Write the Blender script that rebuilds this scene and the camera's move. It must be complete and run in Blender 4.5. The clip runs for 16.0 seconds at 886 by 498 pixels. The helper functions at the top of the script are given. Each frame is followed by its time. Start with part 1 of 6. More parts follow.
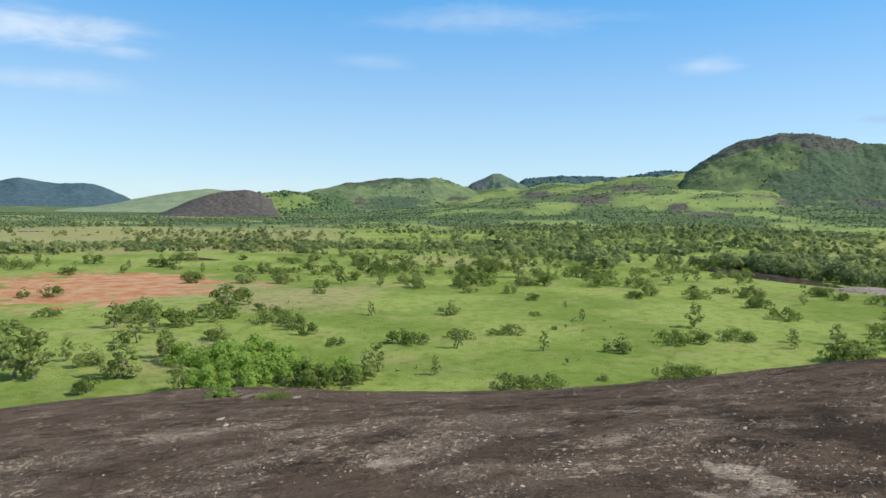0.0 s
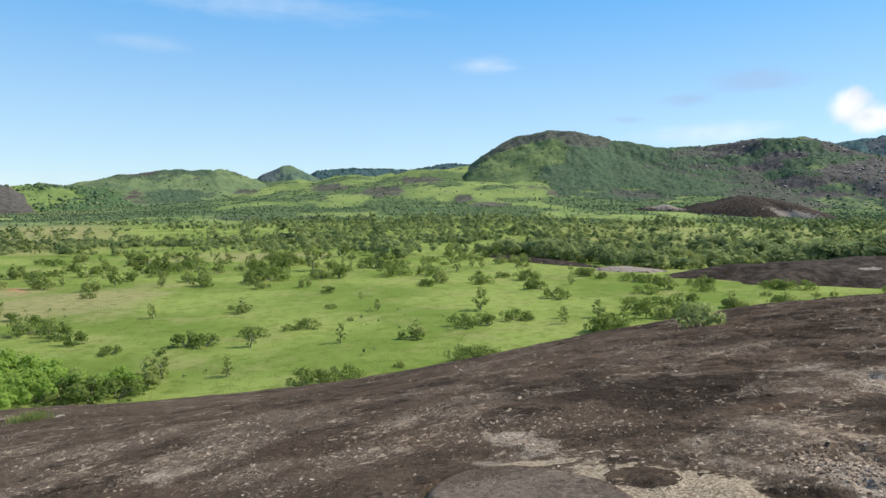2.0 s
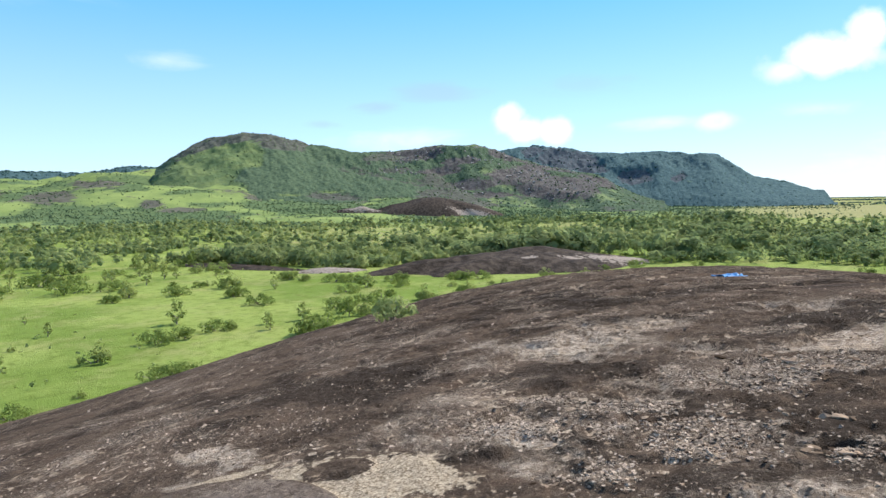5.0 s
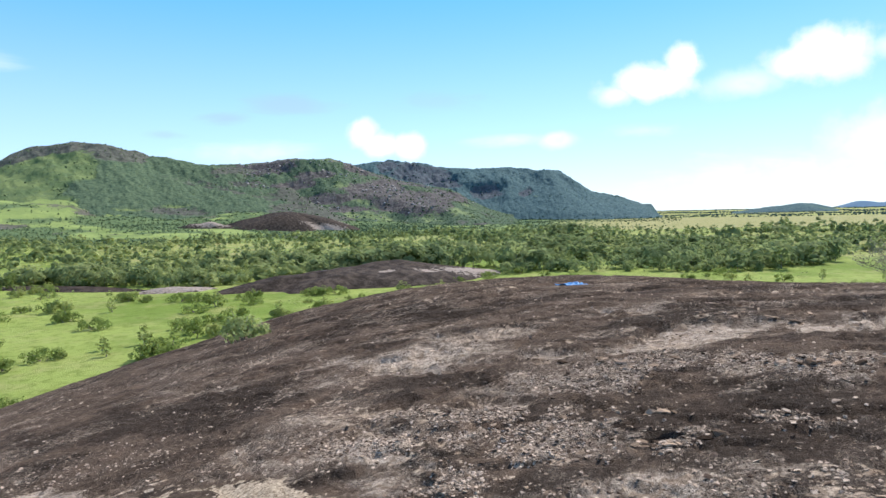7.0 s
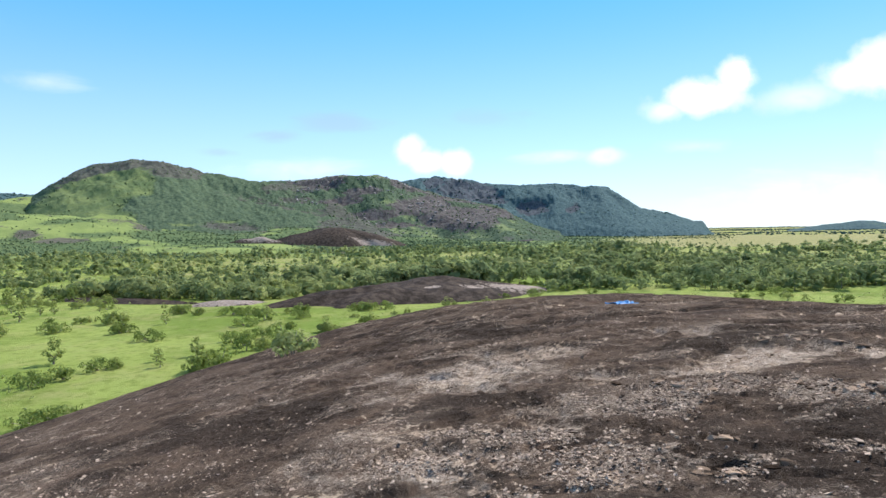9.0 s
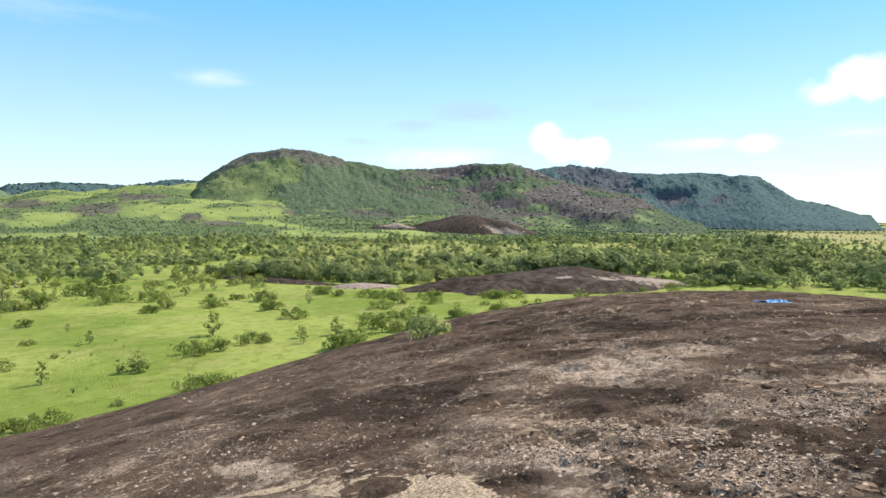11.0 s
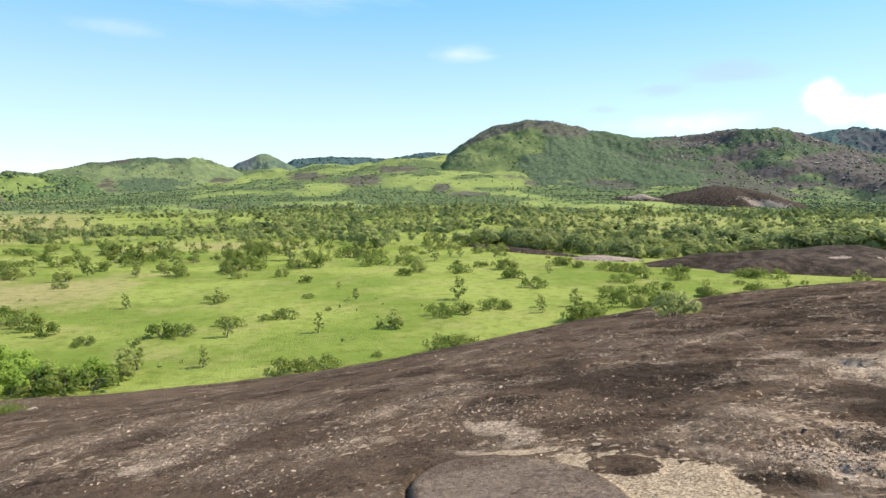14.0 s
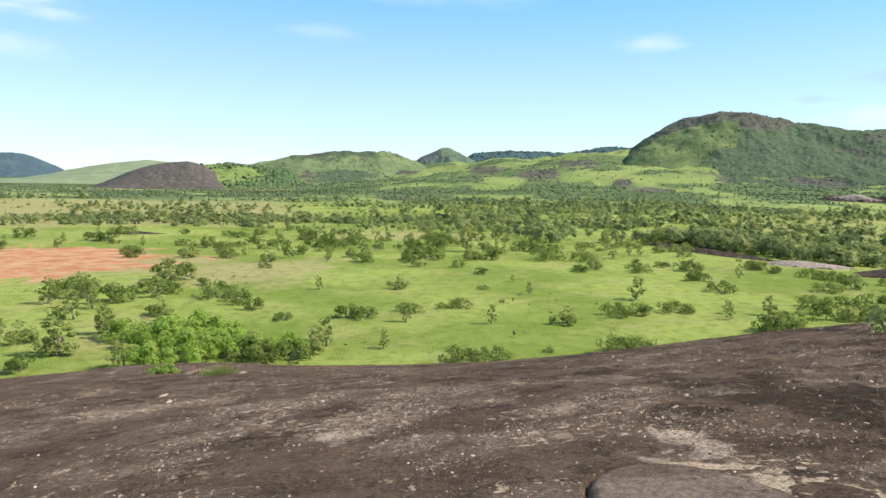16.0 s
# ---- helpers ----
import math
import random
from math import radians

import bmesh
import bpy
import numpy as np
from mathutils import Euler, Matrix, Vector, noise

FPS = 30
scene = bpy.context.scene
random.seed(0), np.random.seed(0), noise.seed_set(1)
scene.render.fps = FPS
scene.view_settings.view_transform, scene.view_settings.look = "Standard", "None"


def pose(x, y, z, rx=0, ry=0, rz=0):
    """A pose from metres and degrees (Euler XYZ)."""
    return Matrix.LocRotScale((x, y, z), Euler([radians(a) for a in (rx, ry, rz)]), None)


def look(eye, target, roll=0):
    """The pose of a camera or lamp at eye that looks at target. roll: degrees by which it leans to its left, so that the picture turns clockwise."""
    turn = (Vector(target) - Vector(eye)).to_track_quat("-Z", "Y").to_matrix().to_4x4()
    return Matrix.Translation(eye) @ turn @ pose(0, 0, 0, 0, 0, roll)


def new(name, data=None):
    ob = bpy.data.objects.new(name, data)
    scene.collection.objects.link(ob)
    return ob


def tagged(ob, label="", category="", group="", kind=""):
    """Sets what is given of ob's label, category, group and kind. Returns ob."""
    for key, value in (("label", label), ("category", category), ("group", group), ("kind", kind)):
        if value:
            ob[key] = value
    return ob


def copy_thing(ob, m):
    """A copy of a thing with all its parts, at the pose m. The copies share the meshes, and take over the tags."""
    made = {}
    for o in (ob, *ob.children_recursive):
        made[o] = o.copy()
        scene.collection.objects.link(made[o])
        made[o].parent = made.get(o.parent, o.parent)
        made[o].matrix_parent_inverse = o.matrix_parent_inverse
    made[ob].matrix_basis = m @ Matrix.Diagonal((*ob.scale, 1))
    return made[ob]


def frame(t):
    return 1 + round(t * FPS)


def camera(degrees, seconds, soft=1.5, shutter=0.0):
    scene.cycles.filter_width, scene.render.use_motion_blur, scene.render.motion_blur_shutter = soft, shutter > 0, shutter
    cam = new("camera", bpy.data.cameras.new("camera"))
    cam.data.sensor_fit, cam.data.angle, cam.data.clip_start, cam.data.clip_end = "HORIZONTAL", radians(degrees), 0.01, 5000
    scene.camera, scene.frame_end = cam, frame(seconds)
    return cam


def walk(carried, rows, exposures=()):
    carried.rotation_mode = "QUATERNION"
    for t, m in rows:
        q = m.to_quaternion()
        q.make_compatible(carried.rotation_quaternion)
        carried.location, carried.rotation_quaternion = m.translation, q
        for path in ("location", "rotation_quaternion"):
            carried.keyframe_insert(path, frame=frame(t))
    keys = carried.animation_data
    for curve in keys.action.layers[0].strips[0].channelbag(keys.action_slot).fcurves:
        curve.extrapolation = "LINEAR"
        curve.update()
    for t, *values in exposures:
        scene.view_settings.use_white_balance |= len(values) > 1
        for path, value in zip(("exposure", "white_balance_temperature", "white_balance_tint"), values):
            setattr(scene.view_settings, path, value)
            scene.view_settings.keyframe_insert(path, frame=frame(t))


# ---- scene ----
EYE = 26.0  # the eye's height over the plain
ROWS = [  # seconds, x, y, height over EYE, yaw, pitch, roll
    (0, 0.000, 0.000, 0.000, 0.00, -3.44, -0.77),
    (0.5, 0.064, 0.017, -0.013, -2.89, -3.61, -1.82),
    (1, 0.089, 0.019, -0.025, -7.85, -3.68, -0.24),
    (1.5, 0.087, 0.036, -0.029, -13.39, -3.81, -0.14),
    (2, 0.107, 0.041, -0.036, -17.88, -3.98, -0.10),
    (2.5, 0.132, 0.045, -0.043, -22.26, -4.12, -0.30),
    (3, 0.148, 0.035, -0.046, -26.61, -4.24, 0.14),
    (3.5, 0.161, 0.026, -0.050, -30.90, -4.41, 0.23),
    (4, 0.178, 0.017, -0.057, -35.09, -4.46, 0.50),
    (4.5, 0.196, 0.011, -0.063, -39.44, -4.26, 0.65),
    (5, 0.210, 0.007, -0.059, -43.56, -3.90, 1.05),
    (5.2, 0.219, 0.009, -0.043, -44.87, -3.77, 1.40),
    (7.3, 0.261, -0.017, -0.059, -57.60, -2.75, 1.21),
    (7.5, 0.262, -0.013, -0.053, -58.40, -2.62, 1.26),
    (8, 0.252, -0.001, -0.047, -58.76, -2.22, 1.58),
    (8.5, 0.240, 0.016, -0.044, -56.12, -1.58, 1.23),
    (9, 0.226, 0.029, -0.042, -52.05, -1.43, 1.06),
    (9.2, 0.212, 0.029, -0.045, -50.83, -1.41, 0.88),
    (11.3, 0.156, 0.040, -0.041, -38.96, -2.70, -0.01),
    (11.5, 0.154, 0.054, -0.039, -37.90, -2.97, -0.00),
    (12, 0.143, 0.074, -0.042, -34.73, -3.44, -0.29),
    (12.5, 0.126, 0.085, -0.040, -31.05, -3.94, -0.56),
    (13, 0.116, 0.086, -0.038, -27.40, -4.36, -0.36),
    (13.5, 0.100, 0.083, -0.036, -23.46, -4.72, -0.23),
    (14, 0.082, 0.073, -0.032, -19.78, -4.91, -0.22),
    (14.5, 0.060, 0.073, -0.038, -16.14, -4.98, -0.36),
    (15, 0.040, 0.081, -0.040, -12.56, -5.06, -0.56),
    (15.5, 0.013, 0.078, -0.038, -8.63, -5.34, -0.77),
    (16, -0.016, 0.074, -0.035, -4.45, -5.61, -1.22),
]
cam = camera(67.99, 16.0)
walk(cam, [(t, pose(x, y, EYE + z, 90 + pitch, roll, yaw)) for t, x, y, z, yaw, pitch, roll in ROWS],
     exposures=[(0.0, 0.10, 6150, 9), (1.0, 0.06, 6300, 9), (2.0, 0.16, 6200, 9), (3.5, 0.34, 6000, 8), (4.2, 0.35, 5950, 8), (5.0, 0.50, 6050, 11), (7.5, 0.48, 5950, 14), (9.2, 0.46, 6050, 14), (11.3, 0.60, 6750, 13), (13.0, 0.60, 6800, 13), (14.5, 0.56, 6800, 13), (16.0, 0.54, 6600, 12)])

# ---------------------------------------------------------------- light
SUN_BEARING, SUN_HEIGHT = 92.0, 45.0  # clockwise from +y, above the horizon
SUN, SKY = 4.5, 0.125


def toward(bearing, height):
    b, h = radians(bearing), radians(height)
    return Vector((math.sin(b) * math.cos(h), math.cos(b) * math.cos(h), math.sin(h)))


sun = new("sun", bpy.data.lights.new("sun", "SUN"))
sun.data.energy, sun.data.angle, sun.data.color = SUN, radians(0.55), (1.0, 0.94, 0.81)
sun.matrix_world = look(toward(SUN_BEARING, SUN_HEIGHT) * 300, (0, 0, 0))


class Nodes:
    """Short hand for building a node tree."""

    def __init__(self, tree):
        self.tree = tree
        tree.nodes.clear()

    def add(self, kind, ins=None):
        n = self.tree.nodes.new(kind)
        for k, v in (ins or {}).items():
            if isinstance(v, bpy.types.NodeSocket):
                self.tree.links.new(v, n.inputs[k])
            elif n.inputs[k].type == "RGBA" and len(v) == 3:
                n.inputs[k].default_value = (*v, 1.0)
            else:
                n.inputs[k].default_value = v
        return n

    def math(self, op, a, b=0.0, c=0.0, clamp=False):
        n = self.add("ShaderNodeMath", {0: a, 1: b, 2: c})
        n.operation, n.use_clamp = op, clamp
        return n.outputs[0]

    def dot(self, a, b):
        n = self.add("ShaderNodeVectorMath", {0: a, 1: b})
        n.operation = "DOT_PRODUCT"
        return n.outputs["Value"]

    def attribute(self, name):
        n = self.add("ShaderNodeAttribute")
        n.attribute_name = name
        return n.outputs["Fac"]

    def smooth(self, v, lo, hi, a=0.0, b=1.0):
        n = self.add("ShaderNodeMapRange", {0: v, 1: lo, 2: hi, 3: a, 4: b})
        n.interpolation_type = "SMOOTHSTEP"
        return n.outputs[0]

    def noise(self, vec, scale, detail=4.0, rough=0.55, warp=0.0):
        return self.add("ShaderNodeTexNoise", {"Vector": vec, "Scale": scale, "Detail": detail, "Roughness": rough,
                                               "Distortion": warp}).outputs["Fac"]

    def mix(self, f, a, b):
        n = self.add("ShaderNodeMix")
        n.data_type = "RGBA"
        for sock, v in ((n.inputs[0], f), (n.inputs[6], a), (n.inputs[7], b)):
            if isinstance(v, bpy.types.NodeSocket):
                self.tree.links.new(v, sock)
            else:
                sock.default_value = v if isinstance(v, float) else (*v, 1.0)
        return n.outputs[2]


world = bpy.data.worlds.new("sky")
scene.world = world
world.use_nodes = True
W = Nodes(world.node_tree)
sky = W.add("ShaderNodeTexSky")
sky.sky_type, sky.sun_disc, sky.altitude = "NISHITA", False, 150.0
sky.sun_elevation, sky.sun_rotation = radians(SUN_HEIGHT), radians(SUN_BEARING)
sky.air_density, sky.dust_density, sky.ozone_density = 1.0, 0.05, 2.5
way = W.add("ShaderNodeTexCoord").outputs["Generated"]
# thin overlay of clouds: bearing, height, half width, half height (degrees), softness, weight, wispiness
CLOUDS = [
    (-31, 12.8, 9, 1.9, 1.0, 0.50, 1), (-26, 11.7, 3, 0.8, 1.0, 0.30, 1), (-30.6, 9.2, 7, 1.0, 1.0, 0.28, 1), (21.2, 11.6, 3.0, 0.8, 1.0, 0.34, 1),
    (3, 15.8, 13, 1.3, 1.0, 0.20, 1), (-6.2, 12.4, 4, 0.8, 1.0, 0.14, 1), 
    (40, 5.6, 6, 1.1, 1.0, 0.35, 1), (49.2, 7.2, 1.4, 1.4, 0.6, 1.0, 0), (50.8, 6.1, 1.9, 1.2, 0.6, 1.0, 0), (53.3, 6.0, 1.9, 1.3, 0.6, 1.0, 0),
    (62.0, 6.4, 4, 0.7, 1.0, 0.42, 1), (65.9, 6.2, 1.9, 0.9, 0.8, 0.75, 0), (73.6, 10.4, 3.9, 1.7, 0.6, 1.0, 0), (76.3, 11.8, 1.8, 1.7, 0.6, 1.0, 0),
    (70.9, 9.6, 2.2, 1.1, 0.8, 0.75, 0), (80.8, 9.7, 3.6, 1.4, 0.9, 0.6, 0), (86.3, 11.3, 3.6, 2.3, 0.6, 1.0, 0), (83.9, 10.9, 2.2, 1.6, 0.7, 0.9, 0),
    (92.0, 11.3, 4.5, 1.1, 0.8, 0.75, 0), (99, 13.0, 6, 2.6, 0.6, 0.9, 0), (91.5, 4.8, 6.5, 2.6, 0.8, 0.9, 0), (84, 2.6, 11, 2.0, 1.0, 0.55, 1), (73.3, 6.6, 4, 0.7, 1.0, 0.3, 1),
    (-6, 1.2, 34, 1.8, 1.0, 0.12, 1),
]
puff = W.math("SUBTRACT", W.noise(way, 26.0, 5.0, 0.55), 0.5)
wisp_way = W.add("ShaderNodeMapping", {"Vector": way, "Scale": (1.0, 1.0, 4.0)}).outputs[0]
wisp = W.math("SUBTRACT", W.noise(wisp_way, 9.0, 5.0, 0.6, 0.6), 0.5)
cover = None
for b, h, wide, high, soft, weight, thin in CLOUDS:
    right = Vector((math.cos(radians(b)), -math.sin(radians(b)), 0))
    front = toward(b, h)
    up = right.cross(front)
    u = W.dot(way, right / math.sin(radians(wide)))
    v = W.dot(way, up / math.sin(radians(high)))
    ahead = W.dot(way, front)
    d = W.math("ADD", W.math("MULTIPLY", u, u), W.math("MULTIPLY", v, v))
    d = W.math("ADD", W.math("SQRT", d), W.math("MULTIPLY", wisp if thin else puff, 1.6 if thin else 1.3))
    m = W.smooth(d, 1.0 + 0.15 * soft, 1.0 - soft, 0.0, weight)
    m = W.math("MULTIPLY", m, W.math("GREATER_THAN", ahead, 0.3))
    cover = m if cover is None else W.math("MAXIMUM", cover, m)
white = W.mix(W.smooth(puff, -0.25, 0.2), (6.0, 6.2, 6.5), (8.0, 7.9, 7.7))
vivid = W.add("ShaderNodeHueSaturation", {"Saturation": 1.14, "Color": sky.outputs[0]}).outputs[0]
cool = W.add("ShaderNodeVectorMath", {0: vivid, 1: (0.89, 0.985, 1.06)})
cool.operation = "MULTIPLY"
height = W.add("ShaderNodeSeparateXYZ", {0: way}).outputs["Z"]
even = W.mix(W.smooth(height, 0.0, 0.38), (4.6, 6.0, 6.9), (0.72, 3.45, 6.9))
# small grey clouds in their own shade
dim = None
for b, h, wide, high, weight in ((38.2, 8.3, 2.2, 0.6, 0.45), (43.5, 9.6, 4.0, 1.1, 0.40), (33.5, 6.9, 2.0, 0.4, 0.35), (56.0, 9.8, 4.5, 0.9, 0.22)):
    right = Vector((math.cos(radians(b)), -math.sin(radians(b)), 0))
    front = toward(b, h)
    u, v = W.dot(way, right / math.sin(radians(wide))), W.dot(way, right.cross(front) / math.sin(radians(high)))
    d = W.math("SQRT", W.math("ADD", W.math("MULTIPLY", u, u), W.math("MULTIPLY", v, v)))
    m = W.smooth(W.math("ADD", d, W.math("MULTIPLY", wisp, 2.2)), 1.2, 0.1, 0.0, weight)
    m = W.math("MULTIPLY", m, W.math("GREATER_THAN", W.dot(way, front), 0.3))
    dim = m if dim is None else W.math("MAXIMUM", dim, m)
high = W.mix(0.30, sky.outputs[0], (2.6, 2.9, 3.3))
low_sky = W.mix(W.smooth(height, 0.40, 0.62), W.mix(0.65, cool.outputs[0], even), high)
blue = W.mix(dim, low_sky, (3.0, 3.7, 5.0))
tint = W.mix(cover, blue, white)
W.add("ShaderNodeOutputWorld", {"Surface": W.add("ShaderNodeBackground", {"Color": tint, "Strength": SKY}).outputs[0]})


# ---------------------------------------------------------------- noise in numpy
LATTICE = np.random.default_rng(7).random((256, 256))


def value_noise(x, y, seed=0):
    x, y = x + seed * 17.31, y + seed * 9.77
    i, j = np.floor(x).astype(int), np.floor(y).astype(int)
    u, v = x - i, y - j
    u, v = u * u * u * (u * (u * 6 - 15) + 10), v * v * v * (v * (v * 6 - 15) + 10)
    a, b = LATTICE[i & 255, j & 255], LATTICE[(i + 1) & 255, j & 255]
    c, d = LATTICE[i & 255, (j + 1) & 255], LATTICE[(i + 1) & 255, (j + 1) & 255]
    return (a + (b - a) * u) * (1 - v) + (c + (d - c) * u) * v


def fbm(x, y, scale, octaves=4, seed=0, gain=0.5):
    """Sum of octaves, about -1 to 1; scale: metres of the largest lumps."""
    total, amp, norm = 0.0, 1.0, 0.0
    for k in range(octaves):
        f = 2.03 ** k / scale
        total = total + amp * (value_noise(x * f, y * f, seed + 5 * k) * 2 - 1)
        norm += amp
        amp *= gain
    return total / norm * 1.6


def step(v, lo, hi):
    t = np.clip((v - lo) / (hi - lo), 0, 1)
    return t * t * (3 - 2 * t)


# ---------------------------------------------------------------- materials
def material(name):
    m = bpy.data.materials.new(name)
    m.use_nodes = True
    return m, Nodes(m.node_tree)


def finish(n, color, rough=0.8, bump=None, strength=0.4, distance=0.02, spec=0.06):
    ins = {"Base Color": color, "Roughness": rough, "Specular IOR Level": spec}
    if bump is not None:
        ins["Normal"] = n.add("ShaderNodeBump", {"Height": bump, "Strength": strength, "Distance": distance}).outputs[0]
    s = n.add("ShaderNodeBsdfPrincipled", ins)
    n.add("ShaderNodeOutputMaterial", {"Surface": s.outputs[0]})


def leaf_material(name, dark, light, patch=0.0, trans=0.6):
    """Leaves: diffuse with light passing through; colour varies by leaf, by plant and by place."""
    m, n = material(name)
    info = n.add("ShaderNodeObjectInfo").outputs["Random"]
    geo = n.add("ShaderNodeNewGeometry")
    f = n.math("ADD", n.math("MULTIPLY", geo.outputs["Random Per Island"], 0.40 if patch == 0 else 0.10), n.math("MULTIPLY", info, 0.45 if patch == 0 else 0.0))
    if patch:
        stand = n.noise(geo.outputs["Position"], 0.3 / patch, 2.0)
        f = n.math("ADD", f, n.math("ADD", n.math("MULTIPLY", n.attribute("tone"), 0.75), n.math("MULTIPLY", n.math("SUBTRACT", stand, 0.5), 1.5)))
    col = n.mix(n.math("MULTIPLY", f, 1.0, clamp=True), dark, light)
    d = n.add("ShaderNodeBsdfPrincipled", {"Base Color": col, "Roughness": 0.8, "Specular IOR Level": 0.06})
    t = n.add("ShaderNodeBsdfTranslucent", {"Color": col})
    s = n.add("ShaderNodeMixShader", {0: trans, 1: d.outputs[0], 2: t.outputs[0]})
    n.add("ShaderNodeOutputMaterial", {"Surface": s.outputs[0]})
    return m


def canopy_material(name, dark, light, patch):
    """Crowns seen from afar: closed clumps of leaves; the tone varies by plant and by stand, with leafy relief."""
    m, n = material(name)
    pos = n.add("ShaderNodeNewGeometry").outputs["Position"]
    stand = n.noise(pos, 0.3 / patch, 2.0)
    leafy = n.noise(pos, 1.1, 5.0, 0.7)
    f = n.math("ADD", n.math("MULTIPLY", n.attribute("tone"), 0.75), n.math("MULTIPLY", n.math("SUBTRACT", stand, 0.5), 1.3))
    f = n.math("ADD", f, n.math("MULTIPLY", n.math("SUBTRACT", leafy, 0.5), 1.1), clamp=True)
    finish(n, n.mix(f, dark, light), 0.85, leafy, 1.0, 0.8, 0.03)
    return m


def rock_material():
    """Bare granite: a dark crust of lichen, pale where sheets broke away, gravel in the hollows."""
    m, n = material("weathered_granite")
    pos = n.add("ShaderNodeNewGeometry").outputs["Position"]
    pale = n.attribute("pale")
    lichen = n.attribute("lichen")
    grit = n.attribute("grit")
    # brown weathered crust, lighter where it is rubbed
    crust = n.mix(n.smooth(n.noise(pos, 1.3, 6.0, 0.62), 0.36, 0.64), (0.065, 0.0455, 0.0325), (0.104, 0.0735, 0.0525))
    fine = n.noise(pos, 30.0, 6.0, 0.68)
    crust = n.mix(n.smooth(fine, 0.52, 0.66, 0.0, 0.65), crust, (0.190, 0.133, 0.092))
    rust = n.smooth(n.noise(pos, 1.9, 5.0, 0.6), 0.52, 0.72, 0.0, 0.4)
    crust = n.mix(rust, crust, (0.135, 0.083, 0.055))
    rubbed = n.smooth(lichen, -0.35, -0.75)
    crust = n.mix(n.math("MULTIPLY", rubbed, 0.8), crust, n.mix(n.smooth(fine, 0.40, 0.64), (0.135, 0.101, 0.079), (0.245, 0.190, 0.150)))
    # black lichen in soft-edged mats of a hand's to an arm's length
    mats = n.math("ADD", n.math("MULTIPLY", n.noise(pos, 1.15, 6.0, 0.60, 0.5), 0.62), n.math("MULTIPLY", n.noise(pos, 4.2, 7.0, 0.68, 0.3), 0.38))
    black = n.math("ADD", lichen, n.math("MULTIPLY", n.math("SUBTRACT", mats, 0.5), 4.4))
    felt = n.mix(n.smooth(fine, 0.42, 0.68), (0.0195, 0.0145, 0.0110), (0.052, 0.038, 0.0285))
    crust = n.mix(n.smooth(black, 0.15, 0.80, 0.0, 0.80), crust, felt)
    crust = n.mix(n.smooth(n.noise(pos, 12.0, 6.0, 0.66), 0.54, 0.64, 0.0, 0.6), crust, (0.027, 0.0180, 0.0120))
    bare = n.mix(n.smooth(n.noise(pos, 5.0, 7.0, 0.66), 0.36, 0.64), (0.170, 0.127, 0.093), (0.520, 0.415, 0.315))
    bare = n.mix(n.smooth(n.noise(pos, 26.0, 6.0, 0.70), 0.50, 0.60, 0.0, 0.85), bare, (0.085, 0.058, 0.039))
    bent = n.add("ShaderNodeVectorMath", {0: pos, 1: n.add("ShaderNodeTexNoise", {"Vector": pos, "Scale": 9.0, "Detail": 4.0}).outputs["Color"]})
    bent.operation = "MULTIPLY_ADD"
    bent.inputs[1].default_value = (1.0, 1.0, 1.0)
    n.tree.links.new(pos, bent.inputs[0])
    shake = n.add("ShaderNodeVectorMath", {0: n.add("ShaderNodeTexNoise", {"Vector": pos, "Scale": 14.0, "Detail": 1.0}).outputs["Color"]})
    shake.operation = "SCALE"
    shake.inputs["Scale"].default_value = 0.035
    n.tree.links.new(shake.outputs[0], bent.inputs[2])

    flock = n.math("ADD", n.attribute("flock"), 0.2)

    def flakes(scale, lo, hi, herd):
        """Chance picks of cells: more of them bare where the crust is worn."""
        vor = n.add("ShaderNodeTexVoronoi", {"Vector": bent.outputs[0], "Scale": scale})
        pick = n.add("ShaderNodeSeparateColor", {0: vor.outputs["Color"]}).outputs[0]
        return n.smooth(n.math("SUBTRACT", n.math("ADD", n.smooth(pale, lo, hi, 0.0, 0.6), n.math("MULTIPLY", flock, herd)), pick), -0.01, 0.02)

    ripped = n.math("ADD", n.math("MULTIPLY", n.noise(pos, 2.6, 9.0, 0.78), 0.5), n.math("MULTIPLY", n.noise(pos, 11.0, 8.0, 0.72), 0.5))
    frayed = n.math("ADD", pale, n.math("MULTIPLY", n.math("SUBTRACT", ripped, 0.5), 3.6))
    cover = n.smooth(frayed, 0.52, 0.62, 0.0, 0.46)
    nick = n.math("ADD", n.math("MULTIPLY", pale, 0.6), n.math("MULTIPLY", n.math("SUBTRACT", n.noise(pos, 13.0, 6.0, 0.68), 0.5), 3.8))
    cover = n.math("MAXIMUM", cover, n.smooth(nick, 0.58, 0.64, 0.0, 0.6))
    isle = n.smooth(n.noise(pos, 6.0, 8.0, 0.72), 0.40, 0.50, 0.10, 1.0)
    col = n.mix(n.math("MULTIPLY", cover, isle), crust, bare)
    flake = n.math("MAXIMUM", n.math("MAXIMUM", flakes(9.0, 0.25, 1.6, 0.02), flakes(19.0, 0.18, 1.5, 0.07)), flakes(42.0, 0.12, 1.5, 0.07))
    shade = n.noise(pos, 21.0, 3.0)
    col = n.mix(n.math("MULTIPLY", flake, 0.95), col, n.mix(n.smooth(shade, 0.35, 0.65), (0.27, 0.205, 0.152), (0.60, 0.490, 0.380)))
    # crisp scars where thin flakes sprang off, in loose herds
    herds = n.math("ADD", n.math("MULTIPLY", n.smooth(n.noise(pos, 0.85, 4.0, 0.6), 0.44, 0.68), 0.105), n.math("MULTIPLY", n.math("ADD", pale, n.math("MULTIPLY", n.attribute("flock"), 0.55)), 0.075))
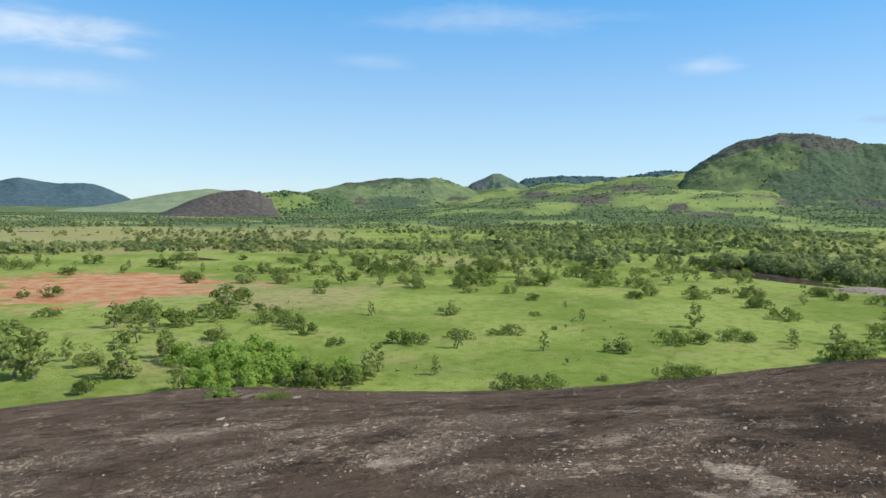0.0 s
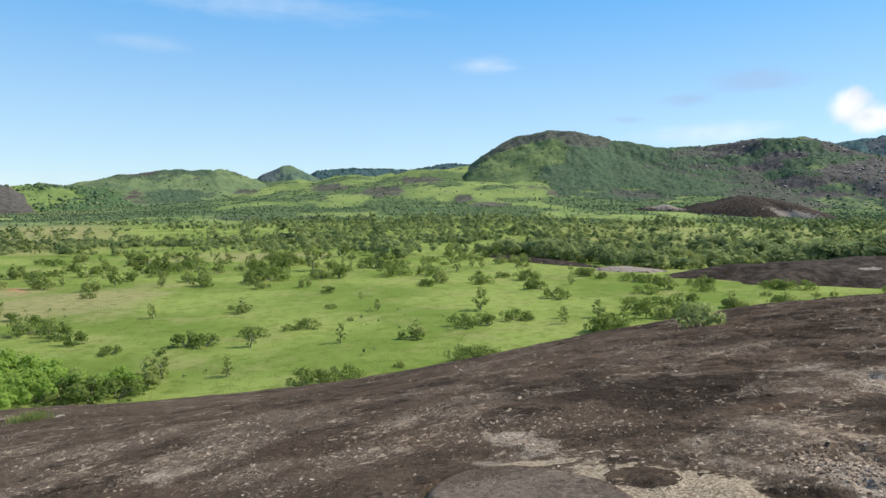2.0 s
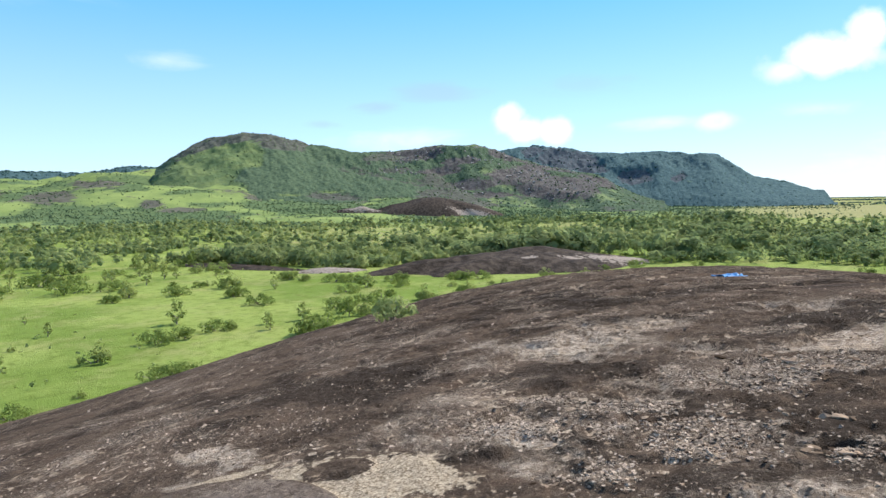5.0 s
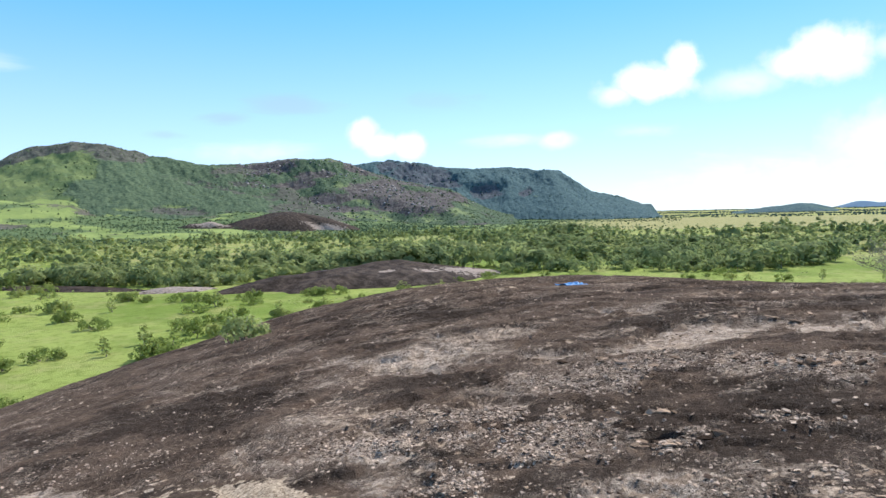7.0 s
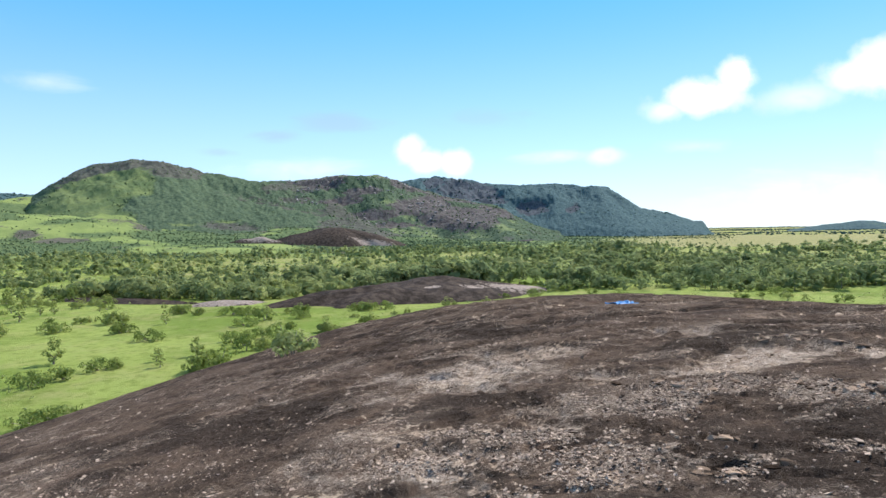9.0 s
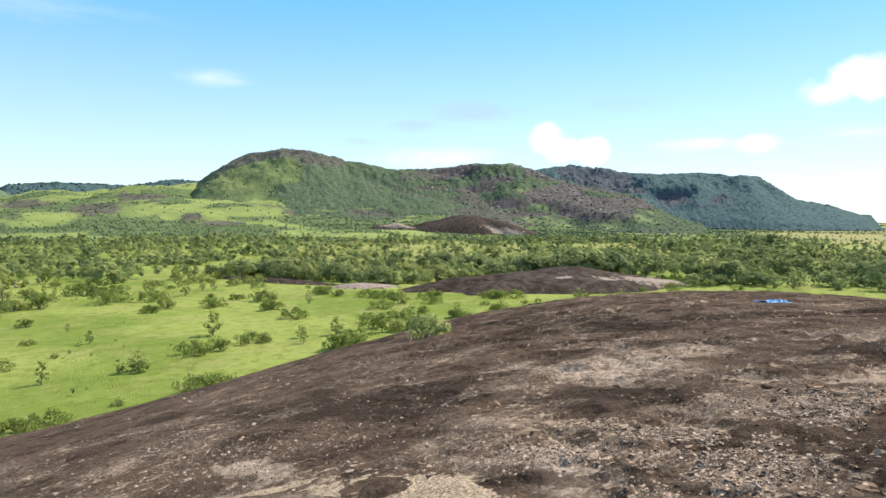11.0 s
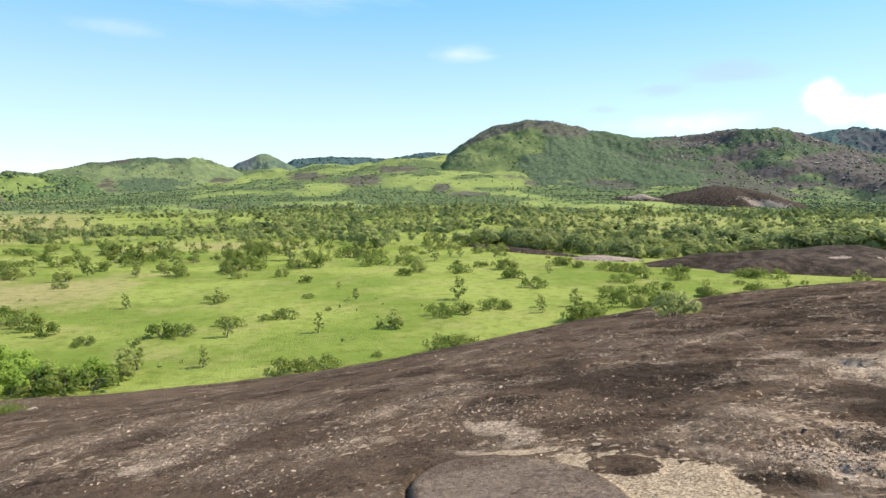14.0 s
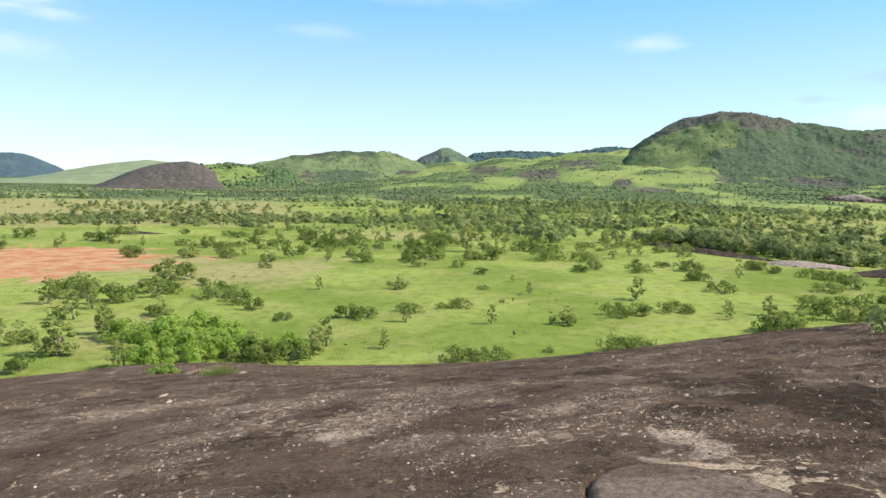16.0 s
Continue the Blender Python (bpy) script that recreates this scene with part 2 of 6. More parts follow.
    gap = n.math("SUBTRACT", n.math("ADD", n.noise(pos, 8.5, 6.0, 0.58), herds), n.smooth(lichen, 0.0, 0.8, 0.0, 0.05))
    nib = n.math("ADD", n.noise(pos, 24.0, 5.0, 0.60), n.math("MULTIPLY", herds, 0.9))
    scar = n.math("MAXIMUM", n.smooth(gap, 0.662, 0.680), n.smooth(nib, 0.700, 0.715))
    scar = n.math("MULTIPLY", scar, n.smooth(n.attribute("lichen"), -0.75, -0.35, 0.0, 0.92))
    raw = n.mix(n.smooth(n.noise(pos, 3.5, 5.0, 0.65), 0.36, 0.64), (0.240, 0.172, 0.120), (0.580, 0.450, 0.325))
    col = n.mix(scar, col, n.mix(n.smooth(fine, 0.44, 0.52, 0.0, 0.55), raw, (0.125, 0.085, 0.057)))
    cells = n.add("ShaderNodeTexVoronoi", {"Vector": pos, "Scale": 75.0})
    sand = n.mix(n.add("ShaderNodeSeparateColor", {0: cells.outputs["Color"]}).outputs[0], (0.17, 0.122, 0.078), (0.57, 0.455, 0.325))
    col = n.mix(n.smooth(n.math("ADD", grit, n.math("MULTIPLY", n.math("SUBTRACT", n.noise(pos, 9.0, 6.0, 0.7), 0.5), 2.2)), 0.46, 0.54), col, sand)
    relief = n.math("ADD", n.math("MULTIPLY", n.noise(pos, 14.0, 8.0, 0.62), 1.0), n.math("MULTIPLY", n.noise(pos, 110.0, 3.0, 0.6), 0.2))
    finish(n, col, n.smooth(fine, 0.3, 0.7, 0.85, 1.0), relief, 1.0, 0.030, 0.015)
    return m


def far_rock_material(name, dark, light, scale=0.05):
    """Granite seen from afar: streaked crust, pale where the attribute says the crust is gone."""
    m, n = material(name)
    pos = n.add("ShaderNodeNewGeometry").outputs["Position"]
    flow = n.add("ShaderNodeMapping", {"Vector": pos, "Scale": (1.0, 1.0, 0.35)}).outputs[0]
    col = n.mix(n.smooth(n.noise(flow, scale * 4, 6.0, 0.68), 0.38, 0.64), dark, light)
    worn = n.math("ADD", n.attribute("pale"), n.math("MULTIPLY", n.math("SUBTRACT", n.noise(pos, scale * 5, 6.0, 0.7, 0.4), 0.5), 2.2))
    bare = n.mix(n.smooth(n.noise(pos, scale * 16, 5.0, 0.6), 0.35, 0.65), (0.23, 0.180, 0.145), (0.42, 0.345, 0.285))
    col = n.mix(n.smooth(worn, 0.42, 0.60), col, bare)
    finish(n, col, 0.85, n.noise(pos, scale * 12, 6.0, 0.65), 0.8, 0.8, 0.04)
    return m


def hill_material(name, grass, forest, rock, grain=0.012):
    """Hillside: grass with scrub, forest where the attribute wooded says so, bare rock where slab does; each in two tones."""
    m, n = material(name)
    pos = n.add("ShaderNodeNewGeometry").outputs["Position"]
    frill = n.math("SUBTRACT", n.noise(pos, grain * 5, 7.0, 0.68, 0.4), 0.5)
    col = n.mix(n.smooth(n.noise(pos, grain * 1.6, 6.0, 0.62), 0.38, 0.62), *grass)
    scrub = n.smooth(n.noise(pos, grain * 9, 6.0, 0.68), 0.50, 0.66, 0.0, 0.75)
    trees = n.mix(n.smooth(n.noise(pos, grain * 11, 5.0, 0.62), 0.36, 0.64), *forest)
    col = n.mix(scrub, col, forest[1])
    col = n.mix(n.smooth(n.math("ADD", n.attribute("wooded"), frill), 0.38, 0.62), col, trees)
    flow = n.add("ShaderNodeMapping", {"Vector": pos, "Scale": (1.0, 1.0, 0.4)}).outputs[0]
    stone = n.mix(n.smooth(n.noise(flow, grain * 7, 7.0, 0.68), 0.36, 0.66), *rock)
    tufts = n.smooth(n.noise(pos, grain * 13, 6.0, 0.66), 0.56, 0.66, 0.0, 0.8)
    stone = n.mix(tufts, stone, forest[1])
    col = n.mix(n.smooth(n.math("ADD", n.attribute("slab"), n.math("MULTIPLY", frill, 1.3)), 0.36, 0.56), col, stone)
    finish(n, col, 0.9, n.noise(pos, grain * 10, 6.0, 0.65), 0.8, 3.0, 0.03)
    return m


# grass of the far slopes: distance haze is put into its paler tones
HAZED_SLOPE_GRASS = ((0.175, 0.230, 0.080), (0.272, 0.330, 0.108))
SLOPE_SCRUB = ((0.075, 0.115, 0.055), (0.130, 0.175, 0.075))


def ground_material():
    """Savanna: green grass in two tones, dry strips, one patch of bare red soil, fine tufts."""
    m, n = material("savanna_grass")
    pos = n.add("ShaderNodeNewGeometry").outputs["Position"]
    soil = n.attribute("soil")
    dry = n.attribute("dry")
    a = n.noise(pos, 0.020, 5.0, 0.55)
    col = n.mix(n.smooth(a, 0.42, 0.58), (0.180, 0.245, 0.048), (0.288, 0.342, 0.086))
    col = n.mix(n.smooth(n.noise(pos, 0.06, 6.0, 0.7), 0.47, 0.66, 0.0, 0.58), col, (0.345, 0.325, 0.128))
    d = n.math("ADD", dry, n.math("MULTIPLY", n.math("SUBTRACT", n.noise(pos, 0.03, 5.0, 0.65), 0.5), 1.1))
    col = n.mix(n.smooth(d, 0.35, 0.75, 0.0, 0.8), col, (0.36, 0.31, 0.15))
    tuft = n.smooth(n.noise(pos, 0.30, 8.0, 0.78, 0.3), 0.47, 0.62, 0.0, 0.62)
    col = n.mix(tuft, col, (0.125, 0.165, 0.028))
    red = n.mix(n.smooth(n.noise(pos, 0.16, 6.0, 0.65), 0.35, 0.65), (0.43, 0.175, 0.080), (0.52, 0.33, 0.190))
    s = n.math("ADD", soil, n.math("MULTIPLY", n.math("SUBTRACT", n.noise(pos, 0.06, 7.0, 0.72, 0.5), 0.5), 2.6))
    col = n.mix(n.smooth(s, 0.42, 0.66), col, red)
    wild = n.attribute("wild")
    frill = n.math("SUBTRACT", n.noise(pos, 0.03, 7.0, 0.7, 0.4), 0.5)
    # beyond the woods the grass turns to the haze-tinted slope tones
    hazed_meadow = n.mix(n.smooth(n.noise(pos, 0.011, 6.0, 0.64), 0.40, 0.62), *HAZED_SLOPE_GRASS)
    col = n.mix(n.math("MULTIPLY", wild, 0.8), col, hazed_meadow)
    brush = n.math("MULTIPLY", wild, n.smooth(n.math("ADD", n.attribute("brush"), frill), 0.30, 0.62, 0.0, 0.9))
    col = n.mix(brush, col, n.mix(n.smooth(n.noise(pos, 0.09, 5.0, 0.65), 0.38, 0.62), *SLOPE_SCRUB))
    stony = n.math("MULTIPLY", wild, n.smooth(n.math("ADD", n.attribute("stony"), n.math("MULTIPLY", frill, 1.6)), 0.30, 0.52, 0.0, 0.95))
    col = n.mix(stony, col, n.mix(n.smooth(n.noise(pos, 0.06, 6.0, 0.66), 0.36, 0.64), (0.074, 0.068, 0.055), (0.150, 0.136, 0.108)))
    finish(n, col, 0.9, n.noise(pos, 1.6, 6.0, 0.75), 0.9, 0.35, 0.03)
    return m


def bark_material():
    m, n = material("pale_bark")
    pos = n.add("ShaderNodeTexCoord").outputs["Object"]
    col = n.mix(n.smooth(n.noise(pos, 6.0, 5.0, 0.65), 0.35, 0.65), (0.13, 0.10, 0.075), (0.36, 0.31, 0.26))
    finish(n, col, 0.85, n.noise(pos, 18.0, 5.0), 0.6, 0.03)
    return m


def water_material():
    m, n = material("still_rain_water")
    pos = n.add("ShaderNodeNewGeometry").outputs["Position"]
    finish(n, (0.012, 0.016, 0.020), 0.04, n.noise(pos, 6.0, 2.0), 0.03, 0.01, 0.9)
    return m


ROCK = rock_material()
GRASS = ground_material()
BARK = bark_material()
WATER = water_material()
LEAF = leaf_material("savanna_leaves", (0.235, 0.278, 0.078), (0.440, 0.475, 0.165))
LEAF_DARK = leaf_material("bush_leaves", (0.155, 0.210, 0.050), (0.320, 0.375, 0.105))
LEAF_BRIGHT = leaf_material("thicket_leaves", (0.275, 0.400, 0.070), (0.450, 0.570, 0.140))
LEAF_WOODS = leaf_material("woodland_leaves", (0.205, 0.262, 0.112), (0.470, 0.500, 0.195), 11.0)
CANOPY_HILL = canopy_material("hill_forest_crowns", (0.108, 0.150, 0.076), (0.222, 0.270, 0.122), 60.0)
# crowns of the farthest trees, tinted blue-green to imitate haze
CANOPY_HAZED = canopy_material("hazed_forest_crowns", (0.056, 0.100, 0.088), (0.100, 0.155, 0.125), 90.0)
OUTCROP = far_rock_material("outcrop_granite", (0.034, 0.0255, 0.0195), (0.098, 0.073, 0.056), 0.07)


# ---------------------------------------------------------------- mesh helpers
def mesh_object(name, verts, faces, mat, smooth=False, parent=None, attributes=None):
    """verts (n, 3) and faces (m, k), all of one size."""
    verts, faces = np.asarray(verts, dtype=np.float32), np.asarray(faces, dtype=np.int32)
    me = bpy.data.meshes.new(name)
    k = faces.shape[1]
    me.vertices.add(len(verts))
    me.vertices.foreach_set("co", verts.ravel())
    me.loops.add(faces.size)
    me.loops.foreach_set("vertex_index", faces.ravel())
    me.polygons.add(len(faces))
    me.polygons.foreach_set("loop_start", np.arange(0, faces.size, k, dtype=np.int32))
    me.polygons.foreach_set("use_smooth", np.full(len(faces), smooth))
    for key, values in (attributes or {}).items():
        me.attributes.new(key, "FLOAT", "POINT").data.foreach_set("value", np.asarray(values, dtype=np.float32))
    me.update(calc_edges=True)
    me.validate()
    me.materials.append(mat)
    ob = new(name, me)
    if parent:
        ob.parent = parent
    return ob


def grid_faces(rows, cols, wrap=False):
    i, j = np.meshgrid(np.arange(rows - 1), np.arange(cols if wrap else cols - 1), indexing="ij")
    a = i * cols + j
    b = i * cols + (j + 1) % cols
    return np.stack([a, b, b + cols, a + cols], -1).reshape(-1, 4)


def part(name, bm, mat, parent, label=""):
    me = bpy.data.meshes.new(name)
    bm.to_mesh(me)
    bm.free()
    me.materials.append(mat)
    ob = new(name, me)
    ob.parent = parent
    return tagged(ob, label)


# ---------------------------------------------------------------- the plain and its rises
def polar(bearing, r):
    b = np.radians(bearing)
    return r * np.sin(b), r * np.cos(b)


RISE = ([-40, -14, -6, 2, 8, 14, 20, 26, 34, 44, 56, 70], [0, 4, 30, 72, 96, 104, 112, 110, 84, 40, 8, 0])


def ground_height(x, y):
    r, b = np.hypot(x, y), np.degrees(np.arctan2(x, y))
    z = 0.5 * fbm(x, y, 70.0, 3, 3) * step(r, 60, 120) + 2.0 * fbm(x, y, 300.0, 3, 4) * step(r, 500, 900)
    rise = np.interp(b, *RISE)
    up = step(r, 850, 2200)
    lumps = 1 + 0.42 * fbm(x, y, 300.0, 6, 8, 0.58)
    return z + rise * up * lumps + 22 * step(r, 2800, 4900)


def soil_mask(x, y):
    """Bare red soil: a long patch beside the savanna's track of dry grass."""
    u, v = x + 113, y - 208
    a = radians(24)
    u, v = u * math.cos(a) + v * math.sin(a), -u * math.sin(a) + v * math.cos(a)
    return 1.15 - np.sqrt((u / 62) ** 2 + (v / 56) ** 2) ** 1.5


def dry_mask(x, y):
    r, b = np.hypot(x, y), np.degrees(np.arctan2(x, y))
    far = step(r, 850, 1000) * (1 - 0.3 * step(r, 1900, 2400)) * step(b, 55, 70)
    left = step(-b, -2, 16) * step(r, 330, 450) * 0.85
    mid = np.exp(-((r - 330) / 40) ** 2) * np.exp(-((b - 2) / 12) ** 2) * 0.7
    field = np.exp(-((x + 75) / 45) ** 2 - ((y - 205) / 50) ** 2) * 0.75
    tan = 0.85 * np.exp(-((x + 42 - 0.25 * (y - 190)) / 32) ** 2 - ((y - 190) / 42) ** 2) + 0.6 * np.exp(-((x + 45) / 10) ** 2 - ((y - 112) / 22) ** 2)
    clear = step(r, 330, 420) * (1 - step(r, 850, 1000)) * step(b, 14, 30) * 0.55
    base = np.exp(-((r - 1620) / 150) ** 2) * step(-b, 6, 12) * 0.8
    return np.maximum.reduce([far * 0.85, left, mid, field, tan, clear, base])


def ellipses(b, el, spots):
    """1 at the middle of each spot, 0 on its rim: bearing, elevation, half axes, lean (degrees seen from the dome)."""
    m = np.full(np.shape(b), -1.0)
    for cb, ce, rb, re, lean in spots:
        m = np.maximum(m, 1 - np.sqrt(((b - cb) / rb) ** 2 + ((el - ce - lean * (b - cb)) / re) ** 2))
    return m


# dark scrub and bare rock on the green slopes
THICK = [(13.6, 0.0, 4.2, 0.5, 0), (19.5, 0.4, 1.2, 0.5, 0), (13.0, 0.6, 2.2, 0.4, 0), (4.0, 0.2, 5.0, 0.25, 0), (24.0, 0.3, 3.5, 0.3, 0), (30.0, 0.3, 6.0, 0.45, 0),
         (36.0, -0.2, 6.0, 0.4, 0), (-8.0, 0.2, 5.0, 0.3, 0), (22.5, 1.4, 2.5, 0.25, 0.05)]
STONY = [(16.0, 2.03, 2.4, 0.42, -0.03), (8.0, 1.35, 1.9, 0.35, 0.02), (12.9, 0.95, 2.1, 0.45, 0.02), (1.4, 1.45, 1.3, 0.8, 0.1), (13.3, 0.9, 1.4, 0.35, 0), (19.6, 0.45, 1.1, 0.4, 0),
         (34.1, 0.75, 2.9, 0.45, -0.08), (-1.5, 0.9, 1.8, 0.3, 0), (22.0, -0.1, 2.0, 0.2, 0)]


def slope_masks(x, y):
    """Brush and bare stone on the slopes between the woods and the hills."""
    b, el = np.degrees(np.arctan2(x, y)), np.degrees(np.arctan2(ground_height(x, y) - EYE, np.hypot(x, y)))
    rag = fbm(x, y, 130.0, 5, 83, 0.6)
    brush = np.maximum(0.42 + 1.1 * rag - 0.22 * step(el, 0.2, 1.2) + 0.40 * step(b, 28, 36) * (1 - step(b, 56, 64)) + 0.22 * (1 - step(el, -0.2, 0.4)) + 0.3 * step(-b, 2, 9) * (1 - np.exp(-((np.hypot(x, y) - 1620) / 150) ** 2)), 0.6 * ellipses(b, el, THICK) + 0.35 + 0.4 * rag)
    brush = brush + 0.35 * step(b, 54, 60) * (1 - step(b, 72, 79)) * step(np.hypot(x, y), 1700, 2050) - 0.5 * step(b, 58, 66) * (1 - step(np.hypot(x, y), 1500, 1900))
    stony = np.maximum(0.9 * ellipses(b, el, STONY) + 0.30 + 0.25 * fbm(x, y, 90.0, 4, 84, 0.6), fbm(x, y, 170.0, 5, 87, 0.6) - 0.35)
    return brush, stony


def build_ground():
    rings = np.concatenate([[0.0, 12, 24, 34, 42], np.geomspace(50, 4950, 190)])
    cols = 540
    b = np.arange(cols) * 360.0 / cols - 180.0
    bb, rr = np.meshgrid(b, rings)
    x, y = polar(bb, rr)
    z = ground_height(x, y)
    verts = np.stack([x, y, z], -1).reshape(-1, 3)
    brush, stony = slope_masks(x, y)
    ob = mesh_object("ground", verts, grid_faces(len(rings), cols, True), GRASS, True,
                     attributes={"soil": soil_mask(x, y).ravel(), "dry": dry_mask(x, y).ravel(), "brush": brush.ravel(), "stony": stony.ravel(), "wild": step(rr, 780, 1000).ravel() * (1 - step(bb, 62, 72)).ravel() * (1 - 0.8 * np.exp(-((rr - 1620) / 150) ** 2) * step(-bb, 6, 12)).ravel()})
    tagged(ob, "wide green savanna plain with a patch of bare red soil", "ground", kind="structure")


build_ground()


# ---------------------------------------------------------------- the granite dome under the camera
def dome_height(x, y):
    """The dome's smooth form, over EYE."""
    y = np.where(y < -6, -6 - 8 * np.tanh((-6 - y) / 8), y)
    s = np.hypot(x, y)
    k = np.maximum(s - 24, 0)
    cubic = -0.00043 * x ** 3 + 0.07345 * x * x * y - 0.07731 * x * y * y - 0.05614 * y ** 3
    return (-1.38206 + 0.11357 * x - 0.19901 * y - 0.00824 * x * x + 0.00572 * x * y + 0.00608 * y * y
            + cubic * 0.01 * np.exp(-(s / 30) ** 2) - 0.03 * k * k)


def blob(x, y, cx, cy, rx, ry, turn=0.0):
    a = radians(turn)
    u, v = (x - cx) * math.cos(a) + (y - cy) * math.sin(a), -(x - cx) * math.sin(a) + (y - cy) * math.cos(a)
    return np.sqrt((u / rx) ** 2 + (v / ry) ** 2)


# sheets broken away, dark crust, broken rubble and clusters of chips: centre, half axes, turn (and weight)
PALE = [(3.58, 9.04, 1.31, 1.01, -83, 0.55), (2.44, 4.78, 0.52, 0.17, -84, 1.1), (1.93, 4.66, 0.42, 0.10, -57, 0.8), (7.4, 9.5, 3.6, 1.3, -108, 0.12),
        (3.48, 2.81, 0.24, 0.20, -55, 0.15), (5.99, 3.7, 0.5, 0.6, -67, 0.18), (4.08, 3.37, 1.0, 0.13, -82, 0.45), (6.55, 4.6, 1.1, 0.43, -96, 0.16),
        (7.1, 3.28, 0.5, 0.28, -94, 0.22), (8.9, 2.65, 0.6, 0.44, -97, 0.45), (6.4, 3.3, 1.2, 0.35, -105, 0.05), (3.2, 2.4, 0.29, 0.16, -87, 0.45),
        (3.25, 0.68, 0.45, 0.30, -89, 0.95), (3.97, 4.05, 0.42, 0.16, -93, 0.5), (7.3, 0.9, 0.54, 0.33, -113, 0.4), (5.6, 0.05, 0.4, 0.24, -108, 0.35)]
DARK = [(4.3, 5.82, 1.14, 0.64, -88, 0.45), (5.04, 3.22, 0.9, 0.30, -86, 0.4), (3.07, 4.58, 0.4, 0.39, -79, 0.4), (3.07, 2.63, 0.31, 0.16, -74, 0.4),
        (3.12, 1.25, 0.21, 0.17, -70, 0.45), (6.93, 2.25, 0.52, 0.6, -93, 0.5), (10.4, 7.9, 3.1, 1.4, -117, 0.4), (3.65, 0.12, 0.45, 0.28, -92, 0.6),
        (4.61, 4.02, 1.16, 0.25, -96, 0.35), (7.4, 1.89, 0.88, 0.5, -111, 0.45), (4.16, 5.92, 1.72, 0.64, -96, 0.3), (4.74, 5.72, 1.24, 1.07, -62, 0.3),
        (4.24, 5.3, 0.53, 0.81, -40, 0.3)]
RUBBLE = [(3.84, 1.83, 0.39, 0.31, -77, 1.0), (2.98, 1.79, 0.23, 0.26, -72, 1.0), (4.98, 1.85, 0.46, 0.35, -84, 0.9), (4.08, 2.29, 0.71, 0.16, -93, 0.9),
          (3.57, 1.73, 0.48, 0.25, -90, 1.0), (5.32, 1.52, 0.49, 0.28, -102, 0.9), (5.1, 0.53, 0.45, 0.3, -103, 1.0), (3.5, 2.72, 0.33, 0.11, -90, 0.8),
          (3.99, 0.35, 0.19, 0.11, -94, 0.8), (2.65, 5.6, 0.97, 0.60, -64, 0.5), (4.14, 3.0, 0.28, 0.15, -58, 0.6), (3.55, 2.76, 0.29, 0.18, -77, 0.8),
          (4.65, 1.69, 0.27, 0.14, -97, 0.7), (3.56, 0.86, 0.11, 0.19, -90, 0.8)]
CHIPS = [(-1.57, 10.1, 0.9, 1.7, -46), (0.05, 8.15, 0.8, 0.7, -45), (-2.17, 7.9, 0.5, 1.6, -38), (0.11, 6.07, 0.4, 0.44, -38), (0.38, 5.2, 0.22, 0.25, -34),
         (0.71, 9.5, 0.9, 1.2, -53), (1.17, 6.0, 0.37, 0.5, -39), (-4.6, 12.0, 1.4, 1.8, -39), (2.46, 7.0, 0.6, 0.8, -47), (-6.15, 9.75, 0.84, 1.2, -26),
         (0.0, 7.15, 0.43, 0.88, -29), (-2.3, 6.9, 0.4, 0.8, -26), (-0.65, 7.5, 0.24, 1.1, -29), (-0.53, 6.85, 0.32, 0.31, -39)]


def rubble_mask(x, y):
    """Where the sheets lie broken into angular pieces."""
    frill = fbm(x, y, 0.35, 4, 97, 0.6)
    east = x / np.maximum(np.hypot(x, y), 0.1)
    m = 0.75 * step(fbm(x, y, 0.9, 4, 98, 0.6) + 0.5 * frill - 0.25 * step(np.hypot(x, y), 7, 11), 0.34, 0.60) * step(east, 0.35, 0.8)
    for cx, cy, rx, ry, turn, w in RUBBLE:
        m = np.maximum(m, w * (1 - step(blob(x, y, cx, cy, rx, ry, turn) + 1.1 * frill, 0.5, 1.5)))
    return m


def cell_level(x, y, size, seed):
    """A level for each of the angular cells that a wavy lattice cuts out."""
    u = (0.83 * x + 0.55 * y) / size + 0.9 * fbm(x, y, size * 2.2, 2, seed)
    v = (0.83 * y - 0.55 * x) / (size * 1.5) + 0.9 * fbm(x, y, size * 2.2, 2, seed + 1)
    return LATTICE[np.floor(u).astype(int) % 256, np.floor(v).astype(int) % 256]


